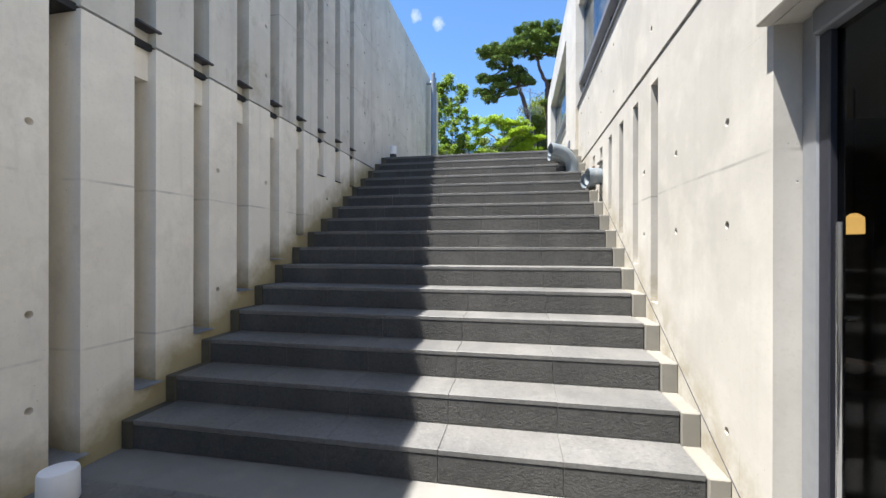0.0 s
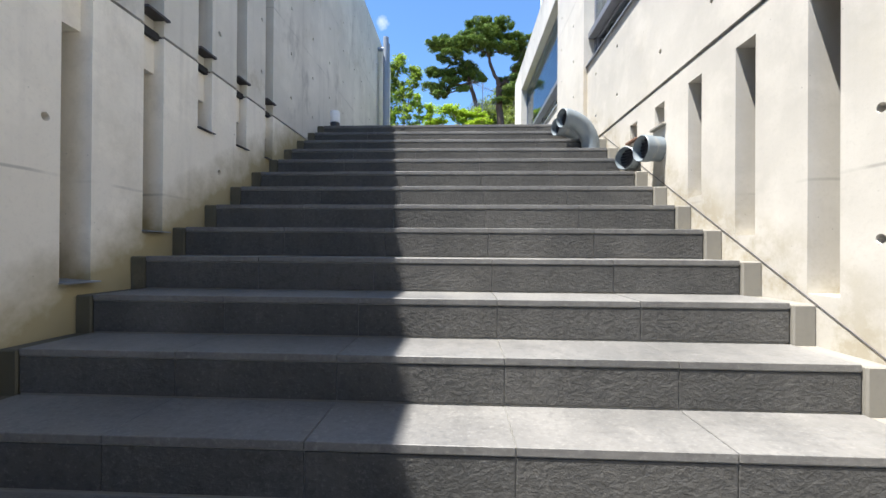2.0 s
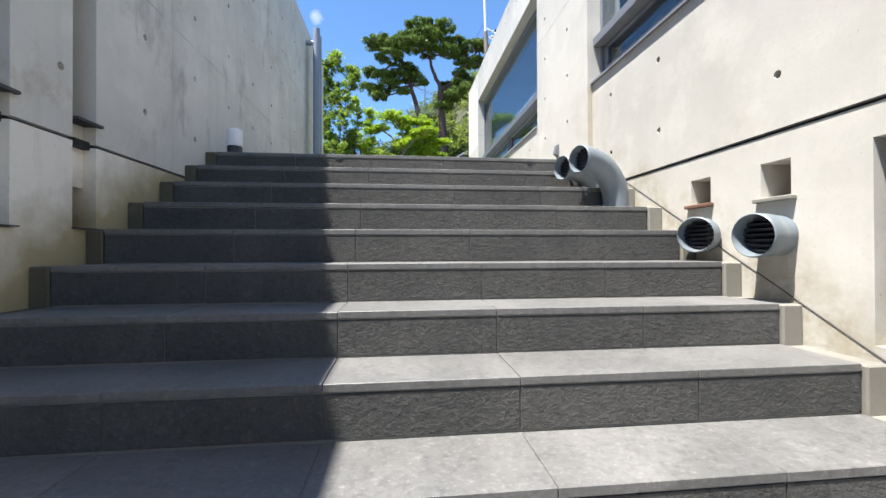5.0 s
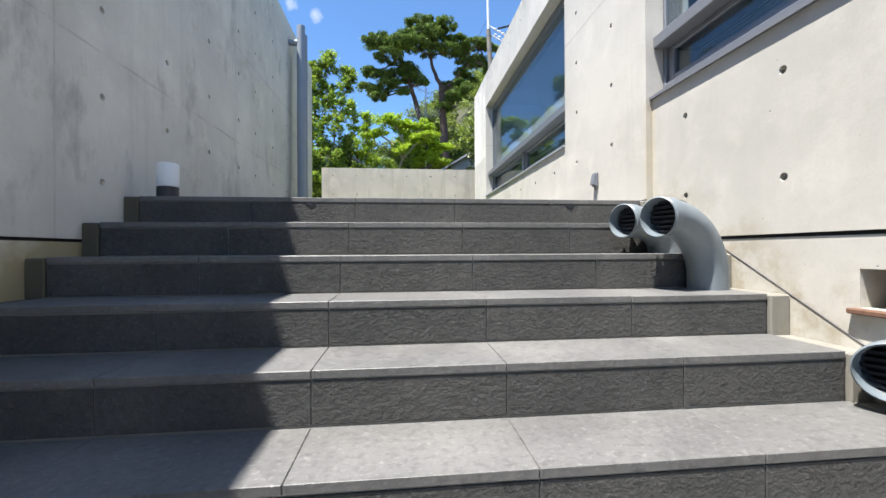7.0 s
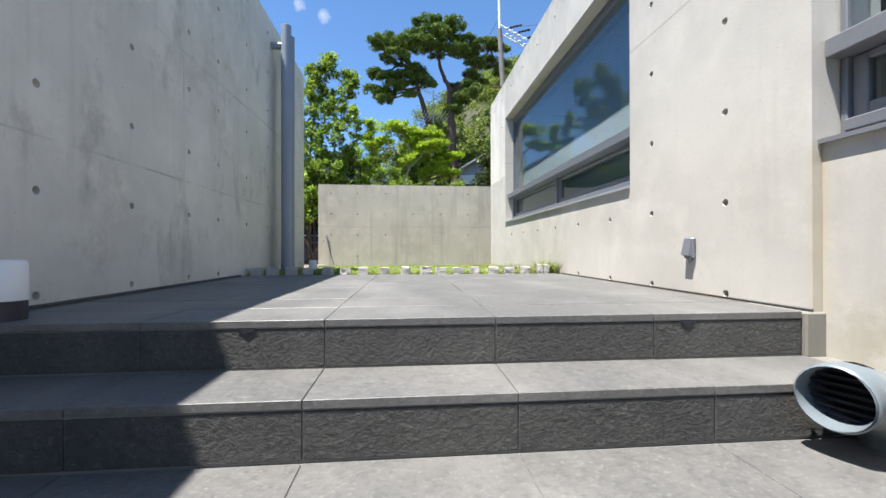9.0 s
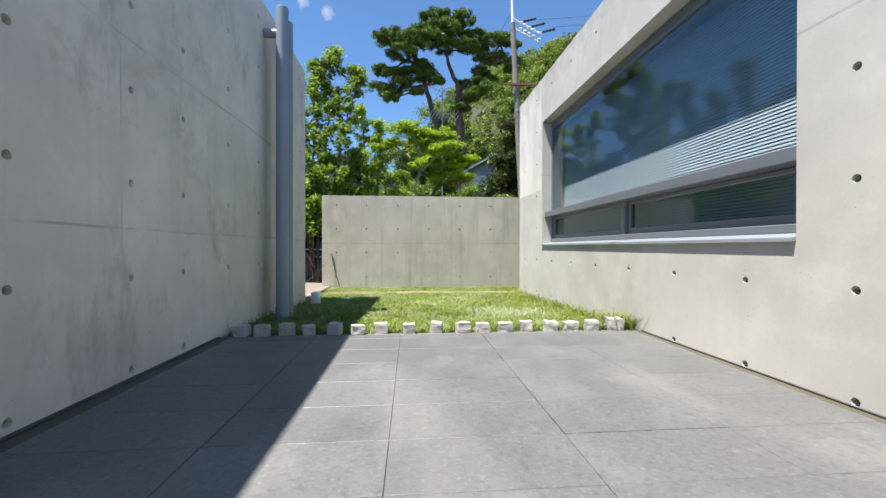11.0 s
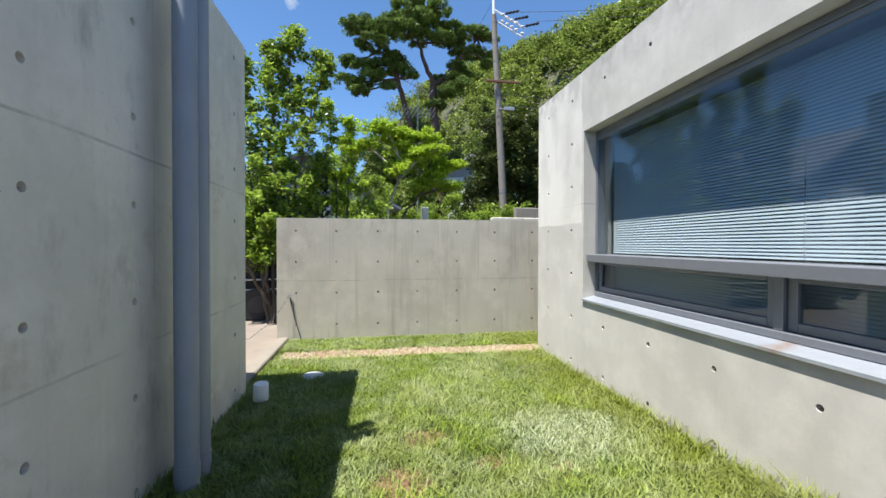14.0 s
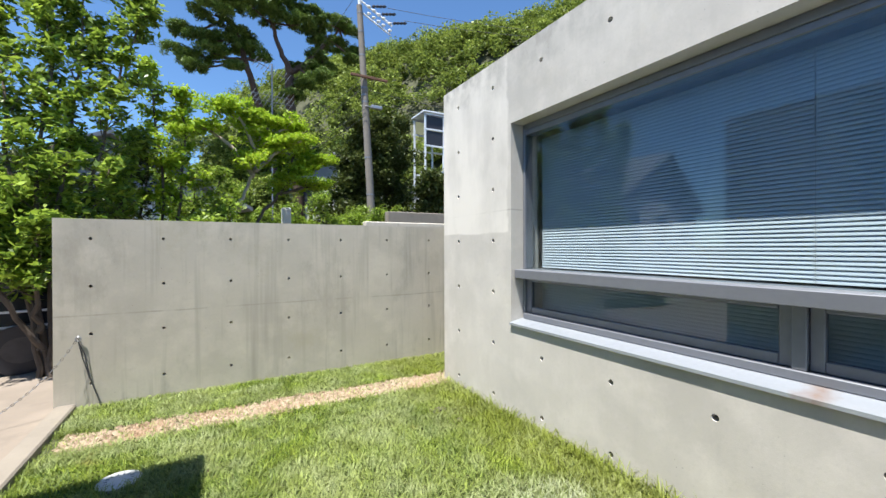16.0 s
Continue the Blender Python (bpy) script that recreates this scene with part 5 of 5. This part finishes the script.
# airy garden trees behind the wall: slim stems fanning up from one foot
UP = "slender garden tree with airy upright sprays of leaves"
stemmed(-2.55, 8.2, -0.10, 21, [[(0, 0, 0), (-0.3, 0.3, 1.6), (-0.6, 0.9, 3.3), (-0.77, 1.2, 4.85)], [(0.04, 0.02, 0), (-0.2, 0.4, 2.0), (-0.15, 1.0, 3.8), (-0.23, 1.2, 5.1)],
        [(0.06, 0, 0), (0.0, 0.4, 1.8), (0.1, 1.0, 3.6), (0.15, 1.2, 5.4)], [(0.08, 0, 0), (0.2, 0.5, 1.7), (0.45, 1.0, 3.4), (0.75, 1.2, 4.95)], [(0.1, 0.02, 0), (0.3, 0.6, 1.2), (0.6, 1.1, 2.2), (0.7, 1.2, 3.0)], [(-0.02, 0, 0.3), (-0.25, -0.1, 0.9), (-0.5, 0.0, 1.5), (-0.75, 0.1, 1.9)], [(-0.02, 0, 0.5), (-0.05, -0.1, 1.0), (0.02, -0.1, 1.6)]],
        leaf_mid, bark_dark, UP, 0.060, 0.55, 14, 0.14, 0.25, dense=0.105)
stemmed(-4.8, 11.0, GZ, 22, [[(0, 0, 0), (-0.2, 0, 2.0), (-0.3, 0, 3.8), (-0.2, 0, 5.6)], [(0.1, 0, 0), (0.3, 0, 2.0), (0.6, 0, 3.6), (0.8, 0, 4.9)], [(0, 0.1, 0), (-0.5, 0.2, 1.6), (-0.9, 0.2, 3.0), (-1.0, 0, 4.4)]],
        leaf_mid, bark_dark, UP, 0.066, 0.7, 17, 0.17, 0.22)
stemmed(-6.4, 10.4, GZ, 24, [[(0, 0, 0), (-0.2, 0, 2.0), (-0.1, 0, 4.0), (0.0, 0, 6.0)], [(0.1, 0, 0), (0.5, 0, 1.8), (0.8, 0, 3.4), (0.9, 0, 5.0)], [(0, 0.1, 0), (-0.5, 0.2, 1.6), (-1.1, 0.2, 3.4), (-1.2, 0, 5.0)]],
        leaf_mid, bark_dark, UP, 0.06, 0.9, 26, 0.2, 0.2)
stemmed(-1.75, 10.4, GZ, 25, [[(0, 0, 0), (0.1, 0, 1.6), (0.05, 0, 3.2), (-0.1, 0, 4.4)], [(0.05, 0, 0), (0.3, 0, 1.8), (0.4, 0, 3.0), (0.35, 0, 4.1)]],
        leaf_lime, bark_dark, "thin young tree with pale yellow-green tips", 0.048, 0.45, 22, 0.13, 0.42, dense=0.12)
# lime maple: two leaning pale limbs under a flat, layered crown
stemmed(-0.5, 11.2, GZ, 31, [[(-0.3, 0, 0.2), (-0.25, 0, 2.0), (0.12, 0, 2.5), (0.28, 0, 3.0), (0.45, 0, 3.75), (0.3, 0.1, 4.15)], [(0.28, 0, 2.9), (-0.1, 0.1, 3.5), (-0.55, 0.1, 3.8), (-0.75, 0.1, 3.75)],
        [(0.42, 0, 3.5), (0.8, 0, 3.95), (1.15, 0.1, 4.0)], [(0.38, 0, 3.3), (0.1, -0.2, 3.9), (-0.2, -0.3, 4.15)], [(0.3, 0, 3.0), (0.7, -0.2, 3.4), (1.0, -0.3, 3.55)]],
        leaf_lime, bark_pale, "spreading maple with bright lime leaves", 0.046, 0.66, 36, 0.18, 0.58, (-0.1, 0.3), 0.45, 0.05, 0.35, 0.05)
stemmed(-0.2, 11.4, GZ, 32, [[(-0.1, 0, 0.2), (0.0, 0, 2.0), (0.35, 0, 2.4), (0.7, 0, 2.9), (1.1, 0, 3.3), (1.45, 0, 3.4)], [(0.6, 0, 2.8), (0.75, 0, 3.3), (0.95, 0, 3.75)], [(0.5, 0, 2.6), (1.0, -0.1, 2.75), (1.3, -0.1, 2.85)]],
        leaf_lime, bark_dark, "spreading maple with bright lime leaves", 0.046, 0.52, 36, 0.17, 0.5, (-0.2, 0.3), 0.45, 0.06, 0.35, 0.045)
# dark undergrowth
for i, (x, y, h, w, m, lab) in enumerate((
        (-2.5, 11.2, 3.3, 2.2, leaf_dark, "dark evergreen shrub under the trees"), (-4.0, 11.4, 3.2, 2.4, leaf_dark, "dark evergreen shrub under the trees"),
        (-1.1, 10.0, 2.4, 1.6, leaf_mid, "leafy green shrub behind the garden wall"), (-0.3, 10.9, 2.0, 1.3, leaf_lime, "low yellow-green shrub under the maple"),
        (-1.5, 12.6, 3.5, 2.4, leaf_mid, "leafy green shrub behind the garden wall"), (0.7, 12.9, 3.0, 2.0, leaf_mid, "leafy green shrub behind the garden wall"), (-3.3, 9.9, 2.6, 1.8, leaf_mid, "leafy green shrub behind the garden wall"),
        (-6.0, 11.8, 3.0, 2.6, leaf_dark, "dark evergreen shrub under the trees"),
        (0.2, 13.2, 2.3, 2.2, leaf_dark, "dark evergreen shrub under the trees"), (2.6, 13.8, 2.7, 1.8, leaf_mid, "clipped green shrub by the lane"),
        (4.3, 16.4, 3.0, 2.2, leaf_mid, "clipped green shrub by the pole"), (-7.5, 12.5, 3.4, 3.2, leaf_dark, "dark evergreen shrub under the trees"),
        (4.5, 21.0, 6.4, 2.6, leaf_dark, "dark tree at the foot of the hill"), (6.6, 22.5, 8.0, 4.2, leaf_dark, "dark tree at the foot of the hill"),
        (12.8, 26.5, 7.0, 4.2, leaf_dark, "dark tree at the foot of the hill"), (0.8, 24.5, 4.6, 4.0, leaf_hill, "leafy tree at the foot of the hill"),
        (-0.8, 27.5, 8.9, 4.2, leaf_hill, "pale leafy tree at the foot of the hill"), (1.5, 28.8, 9.6, 4.2, leaf_hill, "pale leafy tree at the foot of the hill"),
        (5.6, 26.0, 7.6, 4.2, leaf_hill, "leafy tree at the foot of the hill"), (10.9, 20.6, 5.2, 2.6, leaf_mid, "leafy tree beside the steel stair"), (8.6, 19.8, 5.0, 2.4, leaf_dark, "dark leafy tree before the steel stair"))):
    far = y > 19
    broadleaf(x, y, GZ if not far else 0.3, h, w, 60 + i, m, bark_dark, lab, 0.045 if not far else 0.11, 4, 70 if not far else 90, 0.05, 48, 0.24 if not far else 0.6)

LEFT_CROWN = [(-2.08, 15.13, 0.86), (-1.13, 15.35, 1.01), (-0.2, 14.99, 0.72), (-2.83, 14.42, 0.86), (-1.55, 14.2, 1.01), (-0.42, 13.99, 0.86), (-3.61, 13.99, 0.79), (-4.46, 13.7, 0.79), (-5.17, 13.34, 0.72), (-3.61, 13.06, 0.86), (-2.44, 13.27, 0.86), (-1.13, 13.13, 0.79), (0.05, 13.2, 0.65), (-4.11, 12.38, 0.86), (-2.9, 12.16, 0.65), (-5.39, 11.77, 0.61), (-4.53, 11.41, 0.72), (-3.47, 11.66, 0.83), (-2.4, 11.34, 0.72), (-5.74, 10.73, 0.58), (-5.03, 10.48, 0.68), (-4.14, 10.69, 0.61), (-4.89, 9.84, 0.47), (-3.26, 10.01, 0.36), (-1.76, 10.91, 0.32)]
RIGHT_CROWN = [(0.65, 14.13, 0.65), (1.08, 13.49, 0.54), (1.36, 12.77, 0.61), (2.18, 12.99, 0.65), (1.71, 13.7, 0.61), (2.42, 13.99, 0.5), (3.06, 13.63, 0.47), (3.28, 12.77, 0.47), (1.0, 11.84, 0.5), (1.71, 11.52, 0.47), (-0.06, 11.2, 0.36), (0.58, 10.91, 0.43), (1.36, 10.62, 0.43), (2.99, 11.98, 0.36), (0.22, 9.84, 0.61), (-0.27, 9.19, 0.54), (0.86, 10.19, 0.47)]
pine(3.1, 25.5, 0.7, 5,
     [([(0.1, 0, 0), (-0.1, 0, 4.0), (-0.38, 0, 7.44), (-0.42, 0, 8.69), (-0.49, 0, 10.12), (-0.45, 0, 10.41)], 0.34, 0.20),
      ([(-0.45, 0.1, 10.27), (-0.63, 0.1, 10.77), (-1.02, 0.1, 11.73), (-1.37, 0.1, 12.81), (-1.62, 0.1, 14.06)], 0.19, 0.05),
      ([(-0.45, 0.2, 10.27), (0.05, 0.2, 10.69), (0.58, 0.2, 11.2), (1.29, 0.2, 12.09), (1.75, 0.2, 12.7), (2.35, 0.2, 13.42)], 0.18, 0.05),
      ([(-0.9, 0.4, 0), (-1.2, 0.4, 5.0), (-1.66, 0.4, 7.26), (-2.26, 0.4, 9.41), (-2.69, 0.4, 10.66), (-2.9, 0.4, 11.84), (-3.5, 0.4, 12.63)], 0.25, 0.09)],
     LEFT_CROWN + RIGHT_CROWN, "tall red pine with dense dark needle pads")

# wooded hill
r = np.random.default_rng(77)
hill = base("wooded_hill", 0, 0, 0, "steep hillside covered with leafy woods", "hill", kind="structure")


def hill_z(x, y):
    """A slope that climbs to the back and to the right."""
    u = (y - 28) * 0.42 + (x - 12.5) * 0.56
    return -0.2 + 37.0 * (1 / (1 + math.exp(-(u - 9.0) / 4.5)) - 0.10) * (1.0 if x > 0 else math.exp(-(x / 9) ** 2)) + 0.9 * noise.noise(Vector((x * 0.09, y * 0.09, 3)))


g = Geo()
NX, NY = 40, 30
for j in range(NY + 1):
    for i in range(NX + 1):
        x, y = -22 + 110 * i / NX, 24 + 50 * j / NY
        g.v.append((x, y, hill_z(x, y) if 0 < j < NY and 0 < i < NX else -0.4))
for j in range(NY):
    for i in range(NX):
        a = j * (NX + 1) + i
        g.f.append((a, a + 1, a + NX + 2, a + NX + 1))
part("slope", g, plain("forest_floor", (0.05, 0.055, 0.025), 0.95, 0, 0.4, 2), hill, smooth=True)
cs, sz = [], []
for i in range(600):
    x, y = r.uniform(-10, 46), r.uniform(28, 74)
    z = hill_z(x, y)
    if z < 0.8:
        continue
    R = r.uniform(1.3, 2.6)
    for k in range(9):
        a, e = r.uniform(0, 6.28), r.uniform(-0.1, 1.0)
        q = R * math.sqrt(max(0.0, 1 - e * e))
        cs.append((x + q * math.cos(a), y + q * math.sin(a), z + 0.8 + R * 0.95 * e))
        sz.append(R * r.uniform(0.32, 0.55))
pos, a, b = clumps(cs, sz, 66, 0.21, r, 0.8, 0.1, 0.5)
spray("woods", pos, a, b, leaf_hill, "", "", hill, "stuff")

# utility pole with cross arms, insulators and wires
px, py = 5.15, 19.0
p = base("utility_pole", px, py, 0, "tall grey utility pole with insulators", "utility pole")
g = Geo()
g.tube([(0.02, 0, -0.3), (-0.2, 0, 4), (-0.48, 0, 9), (-0.64, 0, 11.75)], [0.18, 0.165, 0.14, 0.12], 18)
part("shaft", g, pole_mat, p, smooth=True)
g = Geo()
g.tube([(-0.62, 0, 11.5), (-0.66, 0, 13.2), (-0.70, 0, 15.0)], [0.075, 0.07, 0.05], 12)
part("mast", g, steel_white, p, "thin pale steel mast on the pole top", True)
ARM_A, ARM_B = Vector((-0.66, -0.15, 11.9)), Vector((0.65, -0.55, 10.95))
for off in (Vector((0, 0, 0)), Vector((0.02, 0.25, -0.28))):
    g = Geo()
    g.tube([ARM_A + off, ARM_B + off], 0.04, 6)
    part("crossarm", g, steel_white, p, "pale steel cross arm")
for u in (0.3, 0.45, 0.6, 0.75, 0.95):
    c = ARM_A.lerp(ARM_B, u)
    for lift in (0.0, 0.3):
        q0 = c + Vector((-0.12, 0.0, lift - 0.28))
        g = Geo()
        g.tube([q0, q0 + Vector((0.05, 0, 0.012)), q0 + Vector((0.07, 0, 0.016)), q0 + Vector((0.16, -0.02, 0.04))], [0.03, 0.07, 0.07, 0.03], 8)
        part("insulator", g, insul, p, "white porcelain insulator", True)
    if u in (0.3, 0.6, 0.95):
        g = Geo()
        for k in range(4):
            a = c + Vector((0.08 + 0.16 * k, -0.05, 0.05 + 0.045 * k))
            g.tube([a, a + Vector((0.05, -0.01, 0.015)), a + Vector((0.11, -0.02, 0.03)), a + Vector((0.17, -0.03, 0.045))], [0.022, 0.065, 0.06, 0.022], 8)
        part("fuse_string", g, black_plastic, p, "string of black insulators", True)
for z in (3.6, 5.2, 7.6, 7.9, 8.2, 9.6, 10.6, 11.4):
    g = Geo()
    g.tube([(0.012 - 0.0553 * z, 0, z), (0.01 - 0.0553 * z, 0, z + 0.06)], 0.19 - 0.0052 * z, 16)
    part("band", g, alu, p, "steel strap", True)
g = Geo()
g.box(-1.1, 0.55, -0.25, -0.15, 8.6, 8.7, 0.01)
part("crossarm", g, rust_mat, p, "rusty cross arm")
g = Geo()
g.box(-0.2, 0.3, -0.25, -0.05, 7.35, 7.5, 0.02).tube([(-0.45, -0.15, 7.42), (-0.15, -0.15, 7.42)], 0.025, 6)
part("junction_box", g, alu_light, p)


def wire(a, b, sag, r=0.011):
    a, b = Vector(a), Vector(b)
    q = Geo()
    n = 14
    pts = []
    for i in range(n + 1):
        u = i / n
        v = a.lerp(b, u)
        v.z -= sag * 4 * u * (1 - u)
        pts.append(v)
    q.tube(pts, r, 5)
    return thing("overhead_wire", q, wire_mat, "thin black overhead wire", "wire", "overhead wires")


for a, b, s in (((4.6, 18.8, 8.6), (1.6, 22.0, 6.2), 0.15), ((4.6, 18.8, 8.2), (1.2, 22.0, 5.6), 0.2), ((4.7, 18.8, 7.3), (1.3, 22.0, 5.5), 0.25), ((4.7, 18.8, 7.0), (1.4, 22.0, 5.3), 0.3),
                ((4.8, 18.8, 7.6), (26, 20, 11.5), 1.2), ((4.8, 18.8, 8.1), (26, 21, 12.2), 1.2), ((5.6, 18.5, 11.7), (32, 16, 17), 1.0), ((6.3, 18.4, 11.3), (32, 15, 16.5), 1.0),
                ((2.2, 25.3, 9.5), (4.5, 19.1, 12.4), 0.15)):
    wire(a, b, s)

# television aerial behind the maple
an = base("aerial", 1.12, 20.0, GZ, "thin grey television aerial on a mast", "aerial")
g = Geo()
g.tube([(0, 0, 0), (0, 0, 9.0)], 0.03, 8)
part("mast", g, alu, an, smooth=True)
for z, turn in ((8.75, 0.5), (7.7, -0.35), (7.45, -0.35)):
    ca, sa = math.cos(turn), math.sin(turn)
    g = Geo()
    g.tube([(-0.8 * ca, -0.8 * sa, z + 0.12), (0.8 * ca, 0.8 * sa, z - 0.12)], 0.015, 6)
    part("boom", g, alu, an)
    for k in range(9):
        u = -0.75 + 1.5 * k / 8
        c = Vector((u * ca, u * sa, z - 0.15 * u))
        g = Geo()
        g.tube([c + Vector((0.1, -0.1, 0.16)), c - Vector((0.1, -0.1, 0.16))], 0.012, 5)
        part("element", g, alu_light, an)

# white steel stair tower on the hillside
tw = base("steel_stair_tower", 9.4, 22.4, 2.0, "white steel stair tower among the trees", "tower")
for dx in (0, 1.7, 3.4):
    for dy in (0, 2.0):
        g = Geo()
        g.box(dx - 0.07, dx + 0.07, dy - 0.07, dy + 0.07, -2.5, 9.6, 0.01)
        part("post", g, steel_white, tw)
for z in (1.0, 3.0, 5.0, 7.0, 8.3, 9.5):
    for dy in (-0.08, 1.98):
        g = Geo()
        g.box(-0.1, 3.5, dy, dy + 0.1, z, z + 0.14, 0.01)
        part("beam", g, steel_white, tw)
for k in range(2):
    for z in (7.16, 8.46):
        g = Geo()
        g.box(0.1 + 1.7 * k, 1.6 + 1.7 * k, -0.03, 0.0, z, z + (1.1 if z < 8 else 1.0))
        part("pane", g, black_plastic, tw, "dark glazed panel")
for k in range(12):
    g = Geo()
    g.box(-2.6 + 0.2 * k, -2.35 + 0.2 * k, 0.2, 1.6, -2.0 + 0.55 * k, -1.95 + 0.55 * k).tube([(-2.5 + 0.2 * k, 0.1, -2.0 + 0.55 * k), (-2.5 + 0.2 * k, 0.1, -0.9 + 0.55 * k)], 0.03, 5)
    part("step", g, steel_white, tw)
g = Geo()
g.box(-0.2, 3.6, -0.2, 2.2, 9.66, 9.8, 0.02)
part("roof", g, steel_white, tw)
tw.scale = (0.7, 0.7, 0.72)

# houses behind the trees


def house(x, y, z, w, dp, h, turn, roof_c, label, n):
    hs = base("house", x, y, z, label, "house")
    q = Geo()
    q.box(-w / 2, w / 2, -dp / 2, dp / 2, -0.5, h)
    part("wall", q, house_white, hs)
    q = Geo()
    e, k = 0.4, h + w * 0.26
    for s in (-1, 1):
        q.v += [(0, -dp / 2 - e, k), (0, dp / 2 + e, k), (s * (w / 2 + e), dp / 2 + e, h - 0.15), (s * (w / 2 + e), -dp / 2 - e, h - 0.15)]
        q.v += [(a, b, c - 0.12) for a, b, c in q.v[-4:]]
        o = len(q.v) - 8
        q.f += [tuple(o + i for i in f) for f in ((0, 1, 2, 3), (7, 6, 5, 4), (0, 4, 5, 1), (1, 5, 6, 2), (2, 6, 7, 3), (3, 7, 4, 0))]
    q.v += [(-w / 2, -dp / 2, h), (w / 2, -dp / 2, h), (0, -dp / 2, k - 0.1), (-w / 2, dp / 2, h), (w / 2, dp / 2, h), (0, dp / 2, k - 0.1)]
    o = len(q.v) - 6
    q.f += [(o, o + 1, o + 2), (o + 5, o + 4, o + 3)]
    part("roof", q, roof_c, hs)
    for i in range(n):
        wx = -w / 2 + (i + 0.5) * w / n
        wd = base("window", 0, 0, 0)
        wd.parent = hs
        q = Geo()
        q.box(wx - 0.5, wx + 0.5, -dp / 2 - 0.03, -dp / 2 + 0.02, h - 1.7, h - 0.6)
        part("pane", q, black_plastic, wd)
        q = Geo()
        q.box(wx - 0.56, wx + 0.56, -dp / 2 - 0.05, -dp / 2 - 0.031, h - 1.78, h - 1.7)
        part("sill", q, steel_white, wd)
        q = Geo()
        q.box(wx - 0.56, wx + 0.56, -dp / 2 - 0.05, -dp / 2 - 0.031, h - 0.6, h - 0.52)
        part("lintel", q, steel_white, wd)
    hs.rotation_euler = (0, 0, turn)
    return hs


house(-4.5, 20.0, 0, 7.0, 6.0, 2.9, 0.3, roof_mat, "pale house with a grey tiled roof behind the trees", 3)
house(-14.0, 17.0, 0, 9.0, 7.0, 3.4, -0.2, roof_mat, "pale house with a grey tiled roof behind the trees", 3)
house(5.7, 26.6, 0.9, 5.0, 4.0, 4.4, -0.4, roof_mat, "white house with a grey roof under the pine", 2)

# low walls across the lane
g = Geo()
g.box(2.6, 5.3, 12.6, 12.85, -0.3, 2.02, 0.02)
thing("lane_wall", g, concrete_back, "low smooth concrete wall across the lane", "garden wall")
g = Geo()
g.box(4.2, 8.6, 15.0, 15.3, -0.3, 2.55, 0.02)
thing("lane_wall", g, concrete_kerb, "old stained concrete wall across the lane", "garden wall")
g = Geo()
g.box(5.4, 7.2, 13.2, 13.45, -0.3, 2.0, 0.01)
thing("brick_gate_wall", g, brick_mat, "brown brick gate wall", "garden wall")
g = Geo()
g.box(0.43, 0.62, 12.0, 12.2, -0.3, 2.24, 0.02)
thing("gate_post", g, house_white, "pale square gate post", "gate post")

# dark car parked under the trees
car = base("car", -4.25, 9.1, -0.10, "dark glossy car parked under the trees", "car")
paint = plain("car_paint", (0.02, 0.021, 0.026), 0.1, 0, 0.05, 3, 0.0)
g = Geo()
prof = [(-2.1, 0.35), (-2.15, 0.62), (-1.9, 0.82), (-0.95, 0.95), (-0.35, 1.38), (0.85, 1.42), (1.55, 1.0), (2.1, 0.9), (2.15, 0.4), (2.0, 0.22), (-2.0, 0.22)]
for s, inset in ((-0.82, 0.0), (-0.86, 0.04), (0.86, 0.04), (0.82, 0.0)):
    tuck = lambda z: 0.82 - 0.22 * max(0, (z - 0.9) / 0.5)
    g.v += [(a * (0.98 if inset == 0 else 1.0), s / 0.86 * tuck(z) if z > 0.9 else s, z) for a, z in prof]
m = len(prof)
for k in range(3):
    for i in range(m):
        a, b = k * m + i, k * m + (i + 1) % m
        g.f.append((a, b, b + m, a + m))
g.f += [tuple(range(m))[::-1], tuple(3 * m + i for i in range(m))]
part("body", g, paint, car, smooth=True)
for sx in (-1.3, 1.3):
    for sy in (-0.84, 0.84):
        g = Geo()
        g.tube([(sx, sy - 0.1, 0.32), (sx, sy + 0.1, 0.32)], 0.32, 22)
        wh = part("wheel", g, black_plastic, car, smooth=True)
        g = Geo()
        g.tube([(sx, sy - 0.105, 0.32), (sx, sy + 0.105, 0.32)], 0.17, 18)
        part("rim", g, flash_dark, wh, smooth=True)
# side trim in flat white: its sunlit glints are put into the colour
for sy in (-0.872, 0.872):
    g = Geo()
    g.box(-1.75, 1.75, sy - 0.012, sy + 0.012, 0.26, 0.31, 0.005).box(-1.8, 1.8, sy - 0.012, sy + 0.012, 0.42, 0.45, 0.005).box(-1.9, 1.9, sy - 0.012, sy + 0.012, 0.60, 0.63, 0.005).box(-1.9, 1.9, sy - 0.012, sy + 0.012, 0.80, 0.83, 0.005)
    part("trim_strip", g, steel_white, car, "metal trim strip whitened for sun glints")
    g = Geo()
    g.v += [(-0.75, sy * 0.93, 1.0), (1.2, sy * 0.93, 1.0), (0.75, sy * 0.83, 1.3), (-0.35, sy * 0.83, 1.3)]
    g.f.append((0, 1, 2, 3))
    part("side_window", g, black_plastic, car)
car.rotation_euler, car.scale = (0, 0, radians(12)), (1, 1, 0.86)
